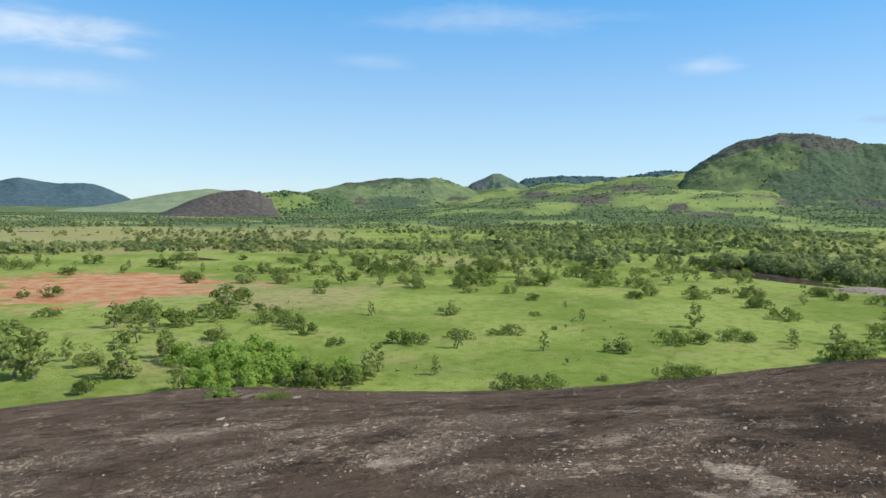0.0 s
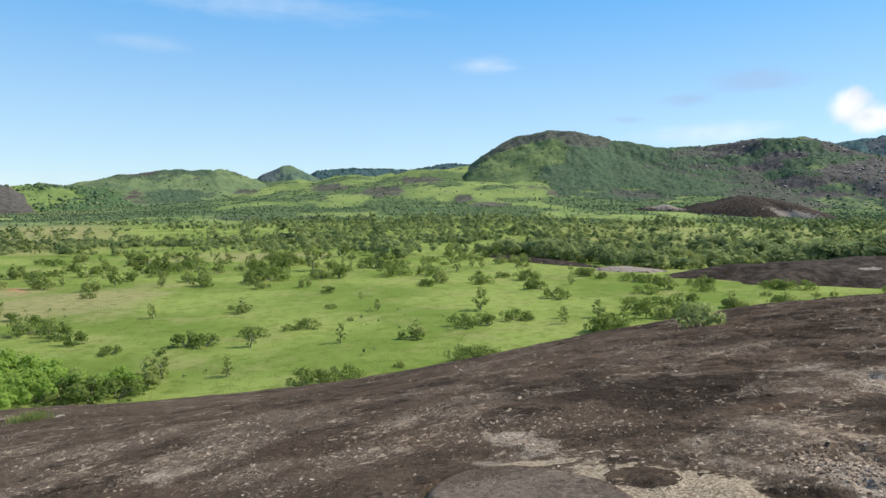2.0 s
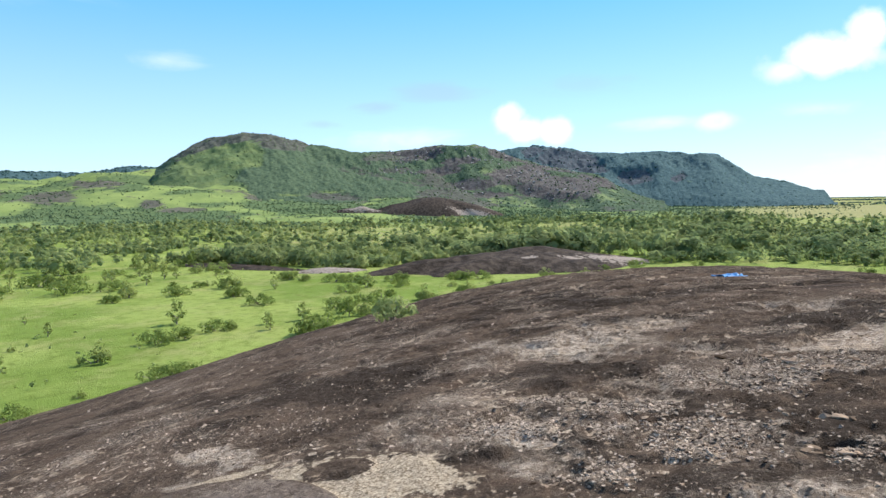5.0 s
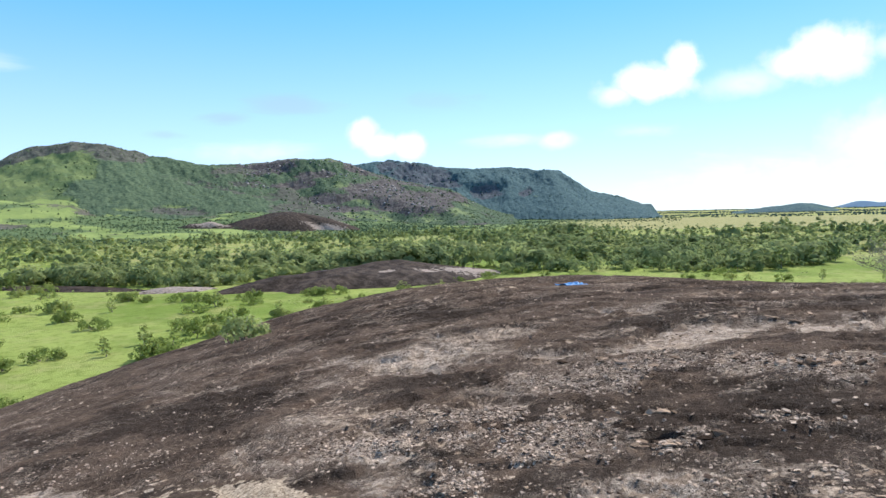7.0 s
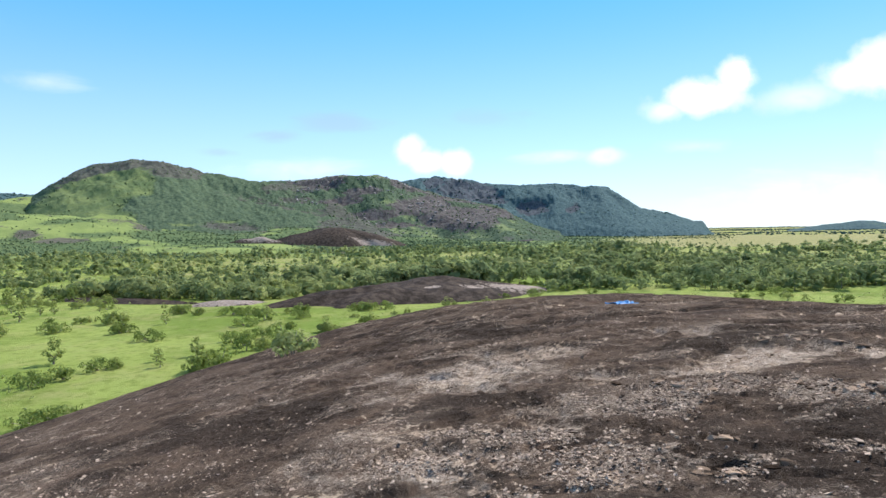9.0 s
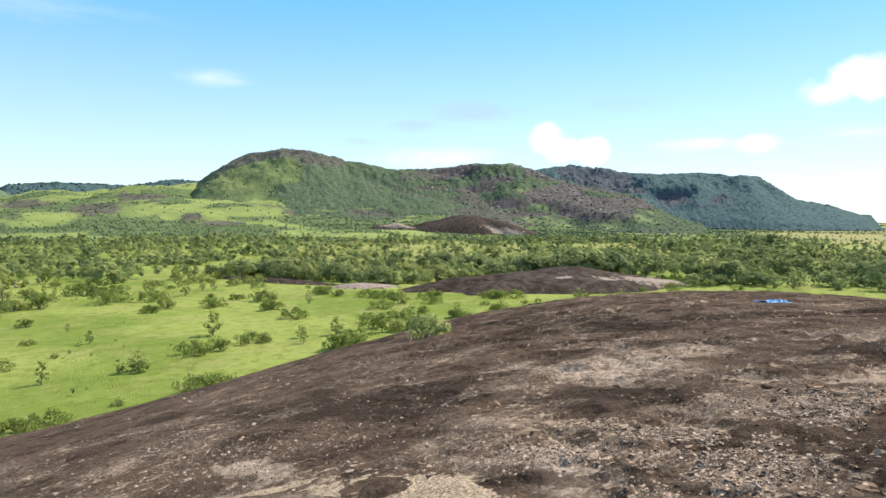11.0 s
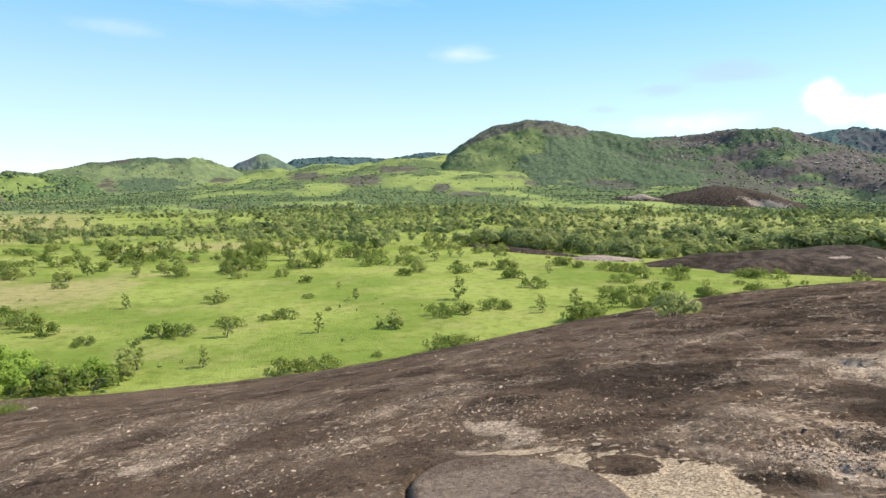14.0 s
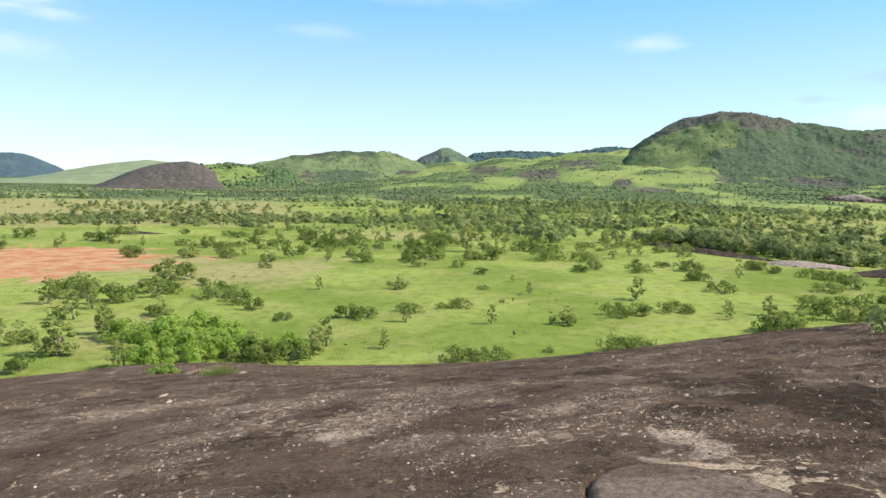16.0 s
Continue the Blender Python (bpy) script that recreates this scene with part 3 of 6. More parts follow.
def dome_masks(x, y):
    """Where the crust is broken away (pale), where gravel lies (grit), and how far each layer of rock stands up."""
    wob = fbm(x, y, 0.9, 4, 21)
    streak = fbm(1.25 * x, 0.75 * y, 1.0, 6, 31, 0.64)
    broad = fbm(x, y, 3.4, 3, 41)
    frill = fbm(x, y, 0.5, 4, 23, 0.62)
    east = x / np.maximum(np.hypot(x, y), 0.1)
    pale = -0.15 + 0.08 * step(east, 0.2, 0.6) * (1 - 1.6 * step(np.hypot(x, y), 8, 12)) + 0.56 * streak + 0.20 * broad + 0.16 * fbm(x, y, 0.32, 4, 33, 0.6)
    # broken ground is commoner toward +x
    pale += (0.29 + 0.14 * streak) * step(x / np.maximum(np.hypot(x, y), 0.1), 0.40, 0.9)
    pale += 0.10 * step(np.hypot(x, y), 5, 8) * (1 - 1.6 * step(np.hypot(x, y), 9, 13)) * step(x / np.maximum(np.hypot(x, y), 0.1), 0.5, 0.8)
    pale -= 0.20 * step(np.hypot(x, y), 7, 11) * step(east, 0.3, 0.6)
    for cx, cy, rx, ry, turn, w in PALE:
        pale += 0.60 * w * (1 - step(blob(x, y, cx, cy, rx, ry, turn) + 0.8 * frill, 0.3, 1.5))
    for cx, cy, rx, ry, turn, w in DARK:
        pale -= 0.7 * w * (1 - step(blob(x, y, cx, cy, rx, ry, turn) + 0.8 * frill, 0.4, 1.5))
    for cx, cy, rx, ry, turn in CHIPS:
        pale += 0.12 * (1 - step(blob(x, y, cx, cy, rx, ry, turn) + 0.9 * frill, 0.3, 1.4))
    pale = np.maximum(pale, 0.55 * rubble_mask(x, y))
    plate_d = blob(x, y, 1.75, 3.50, 0.55, 1.02, 5) + 0.05 * wob
    plate = 1 - step(plate_d, 0.93, 1.0)
    oval = 1 - step(blob(x, y, 2.54, 3.48, 0.27, 0.19, -73) + 0.12 * wob, 0.8, 1.05)
    grit = np.maximum(1 - step(blob(x, y, 2.53, 3.05, 0.86, 0.41, -74) + 0.35 * wob, 0.45, 1.38),
                      0.9 * (1 - step(blob(x, y, 2.15, 4.35, 0.35, 0.07, -28) + 0.3 * wob, 0.7, 1.2)))
    grit = grit * (1 - plate) * (1 - oval)
    pale = pale * (1 - plate) * (1 - oval) - 0.3 * plate - 0.3 * oval
    return pale, grit, plate, oval, streak, wob


def lichen_mask(x, y):
    """Black lichen, thickest over the dome's far shoulder."""
    plate = 1 - step(blob(x, y, 1.75, 3.50, 0.55, 1.02, 5), 0.9, 1.02)
    m = 0.10 - 0.9 * plate + 0.50 * fbm(x, y, 1.7, 5, 91, 0.6) + 0.24 * step(x, 1.0, 4.0) - 0.10 * step(-x, -2.0, 2.0)
    for cx, cy, rx, ry, turn, w in DARK:
        m = m + 0.8 * w * (1 - step(blob(x, y, cx, cy, rx, ry, turn), 0.5, 1.3))
    return m


def flock_mask(x, y):
    """Where loose chips and small scars gather."""
    frill = fbm(x, y, 0.5, 4, 93, 0.6)
    m = 0.7 * step(fbm(x, y, 0.8, 4, 95, 0.6), 0.12, 0.5)
    for cx, cy, rx, ry, turn in CHIPS:
        m = np.maximum(m, 1 - step(blob(x, y, cx, cy, rx, ry, turn) + 0.7 * frill, 0.5, 1.3))
    return m


POOLS = ((14.66, 10.22, 0.08, 0.22, 40),)


def broad_sheet(x, y):
    """Wide sheets whose rims run across the slope."""
    return fbm(x + 0.6 * y, 2.2 * y - 0.4 * x, 5.0, 5, 47, 0.5)


def dome_relief(x, y):
    pale, grit, plate, oval, streak, wob = dome_masks(x, y)
    r = np.hypot(x, y)
    broken = rubble_mask(x, y) * (1 - grit) * (1 - plate) * (1 - oval)
    sheet = step(streak + 0.25 * wob, 0.12, 0.16) + step(streak + 0.2 * wob, 0.42, 0.46) + step(-streak + 0.3 * wob, 0.35, 0.39)
    z = -(0.009 + 0.0018 * np.minimum(r, 16)) * sheet * (0.3 + 1.3 * step(x / np.maximum(r, 0.1), 0.3, 0.9)) * (1 - grit) * (1 - plate) * (1 - broken) + 0.022 * plate + 0.018 * oval - 0.006 * grit
    q = broad_sheet(x, y) * 4.5
    z = z + (0.010 + 0.010 * step(r, 4, 8)) * (1 - plate) * (np.floor(q) + step(q - np.floor(q), 0.86, 1.0) - q)
    z = z + broken * (0.018 * cell_level(x, y, 0.11, 101) + 0.010 * cell_level(x, y, 0.045, 103) - 0.014)
    rubble = step(pale, 0.45, 0.7)
    flat = 1 - 0.85 * plate
    z = z + flat * rubble * 0.012 * np.abs(fbm(x, y, 0.20, 2, 55)) * (1 - grit) + flat * 0.007 * fbm(x, y, 0.6, 4, 61)
    z = z + 0.03 * fbm(x, y, 3.0, 2, 71) * step(r, 3, 8) + 0.12 * fbm(x, y, 9.0, 2, 75) * step(r, 9, 20)
    # the crack along the plate's rim, and broken hollows
    rim = blob(x, y, 1.75, 3.50, 0.55, 1.02, 5) + 0.05 * wob
    z = z - 0.06 * np.exp(-((rim - 1.03) / 0.02) ** 2) * step(y, 3.6, 4.0) * step(-x, -1.72, -1.5)
    for cx, cy, rx, ry, turn, deep in ((3.70, 0.93, 0.11, 0.045, -60, 0.17), (4.16, 1.14, 0.05, 0.09, 60, 0.06), (7.25, 1.1, 0.18, 0.6, 12, -0.04)):
        z = z - deep * (1 - step(blob(x, y, cx, cy, rx, ry, turn) + 0.5 * wob + 0.3 * streak, 0.35, 1.25))
    for cx, cy, rx, ry, turn in POOLS:
        z = z - 0.10 * (1 - step(blob(x, y, cx, cy, rx, ry, turn), 0.8, 1.5))
    return z


def dome_z(x, y):
    x, y = np.asarray(x, dtype=float), np.asarray(y, dtype=float)
    return EYE + dome_height(x, y) + dome_relief(x, y)


def build_dome():
    fine = np.linspace(-48, 108, 500)
    rough = np.linspace(108, 312, 62)[1:-1]
    b = np.concatenate([fine, rough])
    rings = np.concatenate([[0.0], np.geomspace(0.8, 2.4, 14)[:-1], np.geomspace(2.4, 30, 400)[:-1], np.geomspace(30, 78, 24)])
    bb, rr = np.meshgrid(b, rings)
    x, y = polar(bb, rr)
    z = np.maximum(dome_z(x, y), -6.0)
    pale, grit = dome_masks(x, y)[:2]
    verts = np.stack([x, y, z], -1).reshape(-1, 3)
    faces = grid_faces(len(rings), len(b), True)
    ob = mesh_object("granite_dome", verts, faces[:, ::-1], ROCK, True, attributes={"pale": pale.ravel(), "grit": grit.ravel(), "lichen": lichen_mask(x, y).ravel(), "flock": (flock_mask(x, y) * (1 - grit)).ravel()})
    tagged(ob, "bare dark granite dome with flaking pale patches", "rock", kind="structure")


build_dome()

for cx, cy, rx, ry, turn in POOLS:
    bm = bmesh.new()
    level = float(dome_z(cx, cy)) + 0.055
    ring = [bm.verts.new((cx + rx * 1.25 * math.cos(a) * math.cos(radians(turn)) - ry * 1.25 * math.sin(a) * math.sin(radians(turn)),
                          cy + rx * 1.25 * math.cos(a) * math.sin(radians(turn)) + ry * 1.25 * math.sin(a) * math.cos(radians(turn)), level))
            for a in (k * math.tau / 40 for k in range(40))]
    bm.faces.new(ring)
    me = bpy.data.meshes.new("rain_pool")
    bm.to_mesh(me)
    bm.free()
    me.materials.append(WATER)
    tagged(new("rain_pool", me), "small shallow rain pool reflecting the blue sky", "water", kind="structure")


# ---------------------------------------------------------------- hills
def crest_line(b, cb, ch):
    """The crest between its spot heights, rounded off."""
    fine = np.linspace(cb[0], cb[-1], 400)
    k = np.exp(-(np.arange(-24, 25) / 4.5) ** 2)
    soft = np.convolve(np.pad(np.interp(fine, cb, ch), 24, mode="edge"), k / k.sum(), mode="valid")
    return np.interp(b, fine, soft)


def hill(name, label, far, crest, front, back, mat, seed, rough=0.10, cols=170, rows=54, cover=None, foot=0.0, canopy=4.0, wall=()):
    """A ridge at the range far: crest gives bearings and the angles at which the top stands over the horizon."""
    cb, ch = [c[0] for c in crest], [EYE + far * math.tan(radians(c[1])) for c in crest]
    form = dict(far=far, cb=cb, ch=ch, front=front, back=back, seed=seed, rough=rough, foot=foot, wall=wall)
    b = np.linspace(cb[0], cb[-1], cols)
    v = np.linspace(-1, 1, rows)
    bb, vv = np.meshgrid(b, np.sign(v) * np.abs(v) ** 1.15)
    x, y, z = hill_surface(bb, vv, **form)
    wooded, slab = cover(bb, x, y, z, form) if cover else (np.zeros(x.shape), np.full(x.shape, -1.0))
    # the crowns of the forest stand over the slope, uneven and rounded
    leafy = step(wooded, 0.3, 0.6) * (1 - step(slab, 0.3, 0.5)) * (1 - 0.7 * step(vv, -0.12, 0.0))
    z = z + leafy * canopy * (0.5 + 0.9 * np.abs(fbm(x, y, 34.0, 4, seed + 40, 0.7)))
    ob = mesh_object(name, np.stack([x, y, z], -1).reshape(-1, 3), grid_faces(rows, cols)[:, ::-1], mat, True, attributes={"wooded": wooded.ravel(), "slab": slab.ravel()})
    tagged(ob, label, "hill", kind="structure")
    return dict(form=form, cover=cover)


def hill_surface(bb, vv, far, cb, ch, front, back, seed, rough, foot, wall):
    r = far + np.where(vv < 0, vv * front, vv * back)
    x, y = polar(bb, r)
    h = crest_line(bb, cb, ch)
    wide = cb[-1] - cb[0]
    ends = step(bb, cb[0], cb[0] + 0.03 * wide) * (1 - step(bb, cb[-1] - 0.03 * wide, cb[-1]))
    shape = np.clip(1 - np.abs(vv) ** 1.45, 0, 1)
    shape = shape + foot * (0.5 + 0.5 * np.cos(np.pi * vv) - shape)
    along, down = np.radians(bb) * far, vv * front
    flank = step(-vv, 0.05, 0.45) * shape
    spur = 1 + rough * 1.2 * fbm(x, y, 0.36 * front, 5, seed) * flank
    spur = spur + rough * 1.7 * fbm(along + 0.25 * down, down * 0.4, 0.20 * front, 5, seed + 6, 0.55) * flank + 0.018 * fbm(x, y, 70.0, 4, seed + 3, 0.6)
    cap = EYE + r * (h - EYE) / far - 1.5 * step(-vv, 0.0, 0.1)
    bump = 75 * rough * np.maximum(fbm(along, down, 85.0, 4, seed + 9, 0.6), -0.1) * shape
    # steep walls: bearing, half width, upper edge (share of the slope), drop in metres
    fall = sum(drop * step(-vv, edge, edge + 0.06) * (1 - step(-vv, edge + 0.18, edge + 0.42)) * np.exp(-((bb + 0.5 * fbm(x, y, 160.0, 3, 77) - wb) / half) ** 4) for wb, half, edge, drop in wall)
    z = (np.minimum(h * shape * spur, cap) + bump - fall) * ends - 6 * (1 - ends) - 8 * step(np.abs(vv), 0.9, 1.0)
    return x, y, z


def seen_from_dome(b, x, y, z, form):
    """Elevation of a slope over the horizon, and how far it lies under the crest (degrees)."""
    el = np.degrees(np.arctan2(z - EYE, np.hypot(x, y)))
    top = np.degrees(np.arctan2(crest_line(b, form["cb"], form["ch"]) - EYE, form["far"]))
    return el, top - el


def big_cover(b, x, y, z, form):
    """Grass on the western shoulder, forest east of it, a crown of bare rock."""
    el, under = seen_from_dome(b, x, y, z, form)
    rag = fbm(x, y, 140.0, 5, 91, 0.6)
    wooded = 0.5 + 0.40 * (b - 25.9 - 0.75 * (el - 0.9)) + 0.7 * rag
    wooded = np.minimum(wooded, 1.0) - 0.8 * np.maximum(ellipses(b, el, [(34.0, 1.15, 2.6, 0.22, -0.02), (26.1, 4.8, 1.3, 0.4, 0.1), (30.5, 0.9, 3.0, 0.25, 0.0)]), 0)
    scree = 0.12 * (b - 38) + 0.7 * fbm(x, y, 80.0, 5, 71, 0.6)
    wooded = np.maximum(wooded, (0.85 - under) * 1.4 * step(b, 18.0, 20.0) + 0.4 * rag)
    crown = (0.95 - under) / 0.6 * step(b, 20.0, 23.5) * (1 - step(b, 31.0, 33.0)) + 0.45 * rag
    slab = np.maximum.reduce([ellipses(b, el, [(34.1, 0.75, 2.8, 0.42, -0.08), (38.7, 4.1, 2.6, 0.35, 0.05), (30.0, 5.25, 2.4, 0.6, -0.1), (26.3, 5.7, 2.2, 0.5, 0.1)]) + 0.30 + 0.2 * rag, scree, crown])
    return wooded, slab


ROCKY_SLABS = [(41.1, 4.35, 3.0, 0.55, 0.10), (49.2, 4.2, 2.2, 0.45, -0.05), (50.2, 2.45, 3.4, 0.80, 0.05), (46.0, 1.6, 4.2, 0.60, 0.08), (43.3, 2.8, 2.6, 0.50, 0.06),
               (53.9, 1.45, 3.8, 0.85, -0.03), (53.0, 0.75, 2.4, 0.40, 0.0), (56.5, 1.7, 2.0, 0.45, -0.15), (45.0, 3.7, 2.2, 0.35, 0.08), (47.5, 0.7, 2.2, 0.3, 0.0)]


def rocky_cover(b, x, y, z, form):
    """Long slabs of bare rock, with scrub on the ledges between."""
    el = seen_from_dome(b, x, y, z, form)[0]
    rag = fbm(x, y, 90.0, 5, 92, 0.62)
    slab = np.maximum(ellipses(b, el, ROCKY_SLABS) + 0.46, 0.33 + 0.05 * (el - 2)) + 0.42 * rag
    return np.clip(0.95 + 0.9 * fbm(x, y, 110.0, 4, 72, 0.6), -1, 1), slab


def ridge_cover(b, x, y, z, form):
    """Forest, with grey walls of rock near the top."""
    el = seen_from_dome(b, x, y, z, form)[0]
    rag = fbm(x, y, 120.0, 5, 93, 0.62)
    slab = ellipses(b, el, [(53.9, 3.7, 3.0, 1.0, -0.12), (51.3, 4.3, 1.2, 0.6, 0), (56.5, 2.7, 1.6, 0.5, -0.1), (59.8, 1.9, 1.9, 0.75, 0), (63.2, 1.7, 0.8, 0.5, 0.1)]) + 0.28 + 0.30 * rag
    return 0.9 + 0.3 * rag, slab


def scrub_cover(b, x, y, z, form):
    """Patches of forest and brown rock on low hills."""
    rag, other = fbm(x, y, 150.0, 5, 96, 0.62), fbm(x, y, 120.0, 5, 97, 0.62)
    return 0.45 + 0.9 * rag + 0.06 * (-4 - b), 0.05 + 0.8 * other


def forest_cover(b, x, y, z, form):
    return 0.8 + 0.4 * fbm(x, y, 150.0, 4, 98, 0.6), np.full(b.shape, -1.0)


def green_cover(b, x, y, z, form):
    return 0.1 + 0.28 * (b + 13.5) + 0.8 * fbm(x, y, 80.0, 4, 99, 0.6), np.full(b.shape, -1.0)


FOREST = ((0.058, 0.090, 0.055), (0.114, 0.152, 0.083))
# forest tones with the blue of the haze mixed in
HAZED_FOREST = ((0.056, 0.099, 0.107), (0.092, 0.146, 0.143))
BIG = hill_material("big_hill_surface", ((0.120, 0.165, 0.066), (0.190, 0.232, 0.086)), FOREST, ((0.070, 0.071, 0.057), (0.138, 0.136, 0.108)), 0.010)
BARE = hill_material("rocky_hill_surface", ((0.140, 0.185, 0.080), (0.215, 0.255, 0.110)), FOREST, ((0.066, 0.057, 0.054), (0.158, 0.138, 0.128)), 0.012)
# far wooded slopes: grass, forest and rock all carry a painted haze tint
HAZED_WOODS = hill_material("hazed_wooded_hill_surface", ((0.105, 0.160, 0.110), (0.135, 0.195, 0.130)), HAZED_FOREST, ((0.066, 0.076, 0.086), (0.120, 0.130, 0.140)), 0.008)
# the farthest range: its blue is haze painted into the surface
HAZE_BLUE = hill_material("hazed_far_hill_surface", ((0.068, 0.112, 0.128), (0.095, 0.145, 0.155)), ((0.058, 0.095, 0.118), (0.080, 0.122, 0.142)), ((0.075, 0.095, 0.12), (0.10, 0.12, 0.15)), 0.004)
LOW_ROCK = ((0.085, 0.068, 0.055), (0.150, 0.122, 0.098))

big_hill = hill("granite_hill_1", "tall green hill with a bare dark granite crown", 2300,
                [(16.2, -1.5), (18.6, 1.6), (20.1, 3.1), (22.1, 4.6), (24.5, 5.7), (26.9, 6.1), (29.7, 5.9), (31.4, 5.4), (32.6, 5.05), (33.7, 5.0), (36, 4.5), (40, 4.2), (45, 3), (50, 0)],
                950, 500, BIG, 11, cols=480, rows=200, cover=big_cover, foot=0.6, canopy=5.5)
rocky_hill = hill("granite_hill_2", "broad hill of bare brown granite slabs and scrub", 2350,
                  [(32, 0), (36, 4.3), (40.3, 4.65), (43.4, 5.1), (46.7, 4.85), (48.2, 4.4), (50, 3.7), (52.3, 3.0), (54.5, 2.6), (56.8, 2.1), (58.8, 1.1), (60.5, 0.2), (63, -0.6)],
                  850, 500, BARE, 12, 0.13, cols=460, rows=190, cover=rocky_cover, foot=0.25, canopy=3.0, wall=((50.0, 2.6, 0.62, 22), (54.0, 2.6, 0.70, 20), (45.5, 3.0, 0.66, 18), (42.5, 2.2, 0.45, 20), (40.8, 2.5, 0.12, 18)))
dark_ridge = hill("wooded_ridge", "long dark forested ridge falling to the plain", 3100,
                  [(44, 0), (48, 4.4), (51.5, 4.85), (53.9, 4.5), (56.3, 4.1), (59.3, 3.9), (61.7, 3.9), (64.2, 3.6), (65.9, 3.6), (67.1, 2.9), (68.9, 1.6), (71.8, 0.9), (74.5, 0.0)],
                  750, 600, HAZED_WOODS, 13, 0.12, cols=420, rows=150, cover=ridge_cover, canopy=7.0, wall=((59.9, 1.9, 0.52, 21), (54.2, 2.2, 0.16, 18)))
flat_ridge = hill("wooded_hill_1", "low flat-topped wooded hill behind green slopes", 2700,
                  [(5, 1), (7, 2.65), (9.9, 2.95), (14.5, 2.85), (16, 2.5), (18, 1)], 500, 400, HAZED_WOODS, 14, 0.06, cover=forest_cover)
back_ridge = hill("wooded_hill_2", "distant rounded wooded hill in a gap", 3300, [(13, 1), (15, 2.75), (18.2, 3.4), (20.1, 3.3), (23, 3), (26, 1)], 500, 400, HAZED_WOODS, 15, 0.05, cover=forest_cover)
knob = hill("granite_knob", "steep rounded knob of bare grey granite", 2500, [(1.3, 0.6), (1.8, 1.75), (2.5, 2.35), (3.5, 2.75), (4.3, 3.15), (4.9, 3.2), (5.6, 2.85), (6.4, 2.45), (7.4, 2.0), (9.5, 1)], 260, 300,
            hill_material("knob_surface", ((0.12, 0.165, 0.10), (0.16, 0.205, 0.12)), ((0.07, 0.11, 0.085), (0.10, 0.145, 0.105)), ((0.085, 0.105, 0.110), (0.150, 0.165, 0.160)), 0.012), 16, 0.06,
            cover=lambda b, x, y, z, form: (0.2 + 0.7 * fbm(x, y, 60.0, 4, 73, 0.6), 0.9 - 0.35 * np.abs(b - 3.4) + 0.5 * fbm(x, y, 90.0, 4, 74, 0.6)))
long_hill = hill("scrub_hill", "long low hill of scrub and brown rock", 2250,
                 [(-16, 0), (-12.8, 1.0), (-10.6, 1.6), (-8.7, 2.0), (-5, 2.6), (-2.5, 2.55), (-0.7, 2.65), (2.1, 1.8), (4, 1.0), (6, 0)], 600, 400,
                 hill_material("scrub_hill_surface", ((0.132, 0.178, 0.086), (0.192, 0.237, 0.106)), FOREST, LOW_ROCK), 17, cols=300, rows=110, cover=scrub_cover, foot=0.3)
green_hill = hill("wooded_hill_3", "small green hill with trees along its top", 1950, [(-19.0, -1), (-17.5, 0.2), (-16.3, 1.0), (-15.3, 1.2), (-13.7, 1.3), (-12.5, 1.2), (-9, 1.0), (-4, -0.8)], 300, 300,
                  hill_material("green_hill_surface", ((0.15, 0.215, 0.06), (0.22, 0.275, 0.085)), ((0.062, 0.112, 0.050), (0.105, 0.165, 0.066)), LOW_ROCK), 18, 0.06, cols=240, rows=90, cover=green_cover)
hill("dark_granite_dome", "smooth dark brown granite dome beside the wooded hill", 1800, [(-24.5, -1.3), (-22.8, -0.5), (-21, 0.5), (-19.5, 1.05), (-18, 1.35), (-16.5, 1.4), (-15.4, 1.15), (-14.6, 0.6), (-13.9, -0.2), (-12.8, -1.2)], 170, 200, far_rock_material("dark_granite", (0.076, 0.068, 0.060), (0.138, 0.122, 0.104), 0.03), 19, 0.06)
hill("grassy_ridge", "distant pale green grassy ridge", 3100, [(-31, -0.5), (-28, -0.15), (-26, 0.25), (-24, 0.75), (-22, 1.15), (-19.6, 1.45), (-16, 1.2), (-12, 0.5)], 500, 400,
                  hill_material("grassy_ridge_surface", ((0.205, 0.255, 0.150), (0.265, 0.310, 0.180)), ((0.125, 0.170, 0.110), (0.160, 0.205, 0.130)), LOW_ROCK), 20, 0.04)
hill("far_hills_1", "far blue-green range of hills", 4400, [(-46, 0.6), (-42, 1.5), (-38, 1.2), (-33.9, 1.6), (-32.9, 1.9), (-31.5, 1.7), (-30.2, 1.55), (-28.5, 1.65), (-27.4, 1.45), (-25.8, 0.7), (-24, -0.2)], 400, 300, HAZE_BLUE, 22, 0.05, cover=forest_cover)
# horizon hills in near-even blues that stand for thick haze
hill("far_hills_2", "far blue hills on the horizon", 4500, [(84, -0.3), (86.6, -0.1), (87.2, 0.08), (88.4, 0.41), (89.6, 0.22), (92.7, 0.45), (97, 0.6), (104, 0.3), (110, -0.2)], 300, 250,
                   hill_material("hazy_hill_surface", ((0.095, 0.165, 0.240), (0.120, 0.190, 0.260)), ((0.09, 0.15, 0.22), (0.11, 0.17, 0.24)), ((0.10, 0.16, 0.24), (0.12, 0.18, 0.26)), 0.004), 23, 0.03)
hill("wooded_hill_4", "low dark wooded hill at the edge of the plain", 3700, [(79.5, -0.35), (82, 0.02), (83.4, 0.16), (84.5, 0.30), (85.4, 0.26), (86.4, 0.0), (87.3, -0.35)], 250, 250, HAZED_WOODS, 24, 0.03, cover=forest_cover)


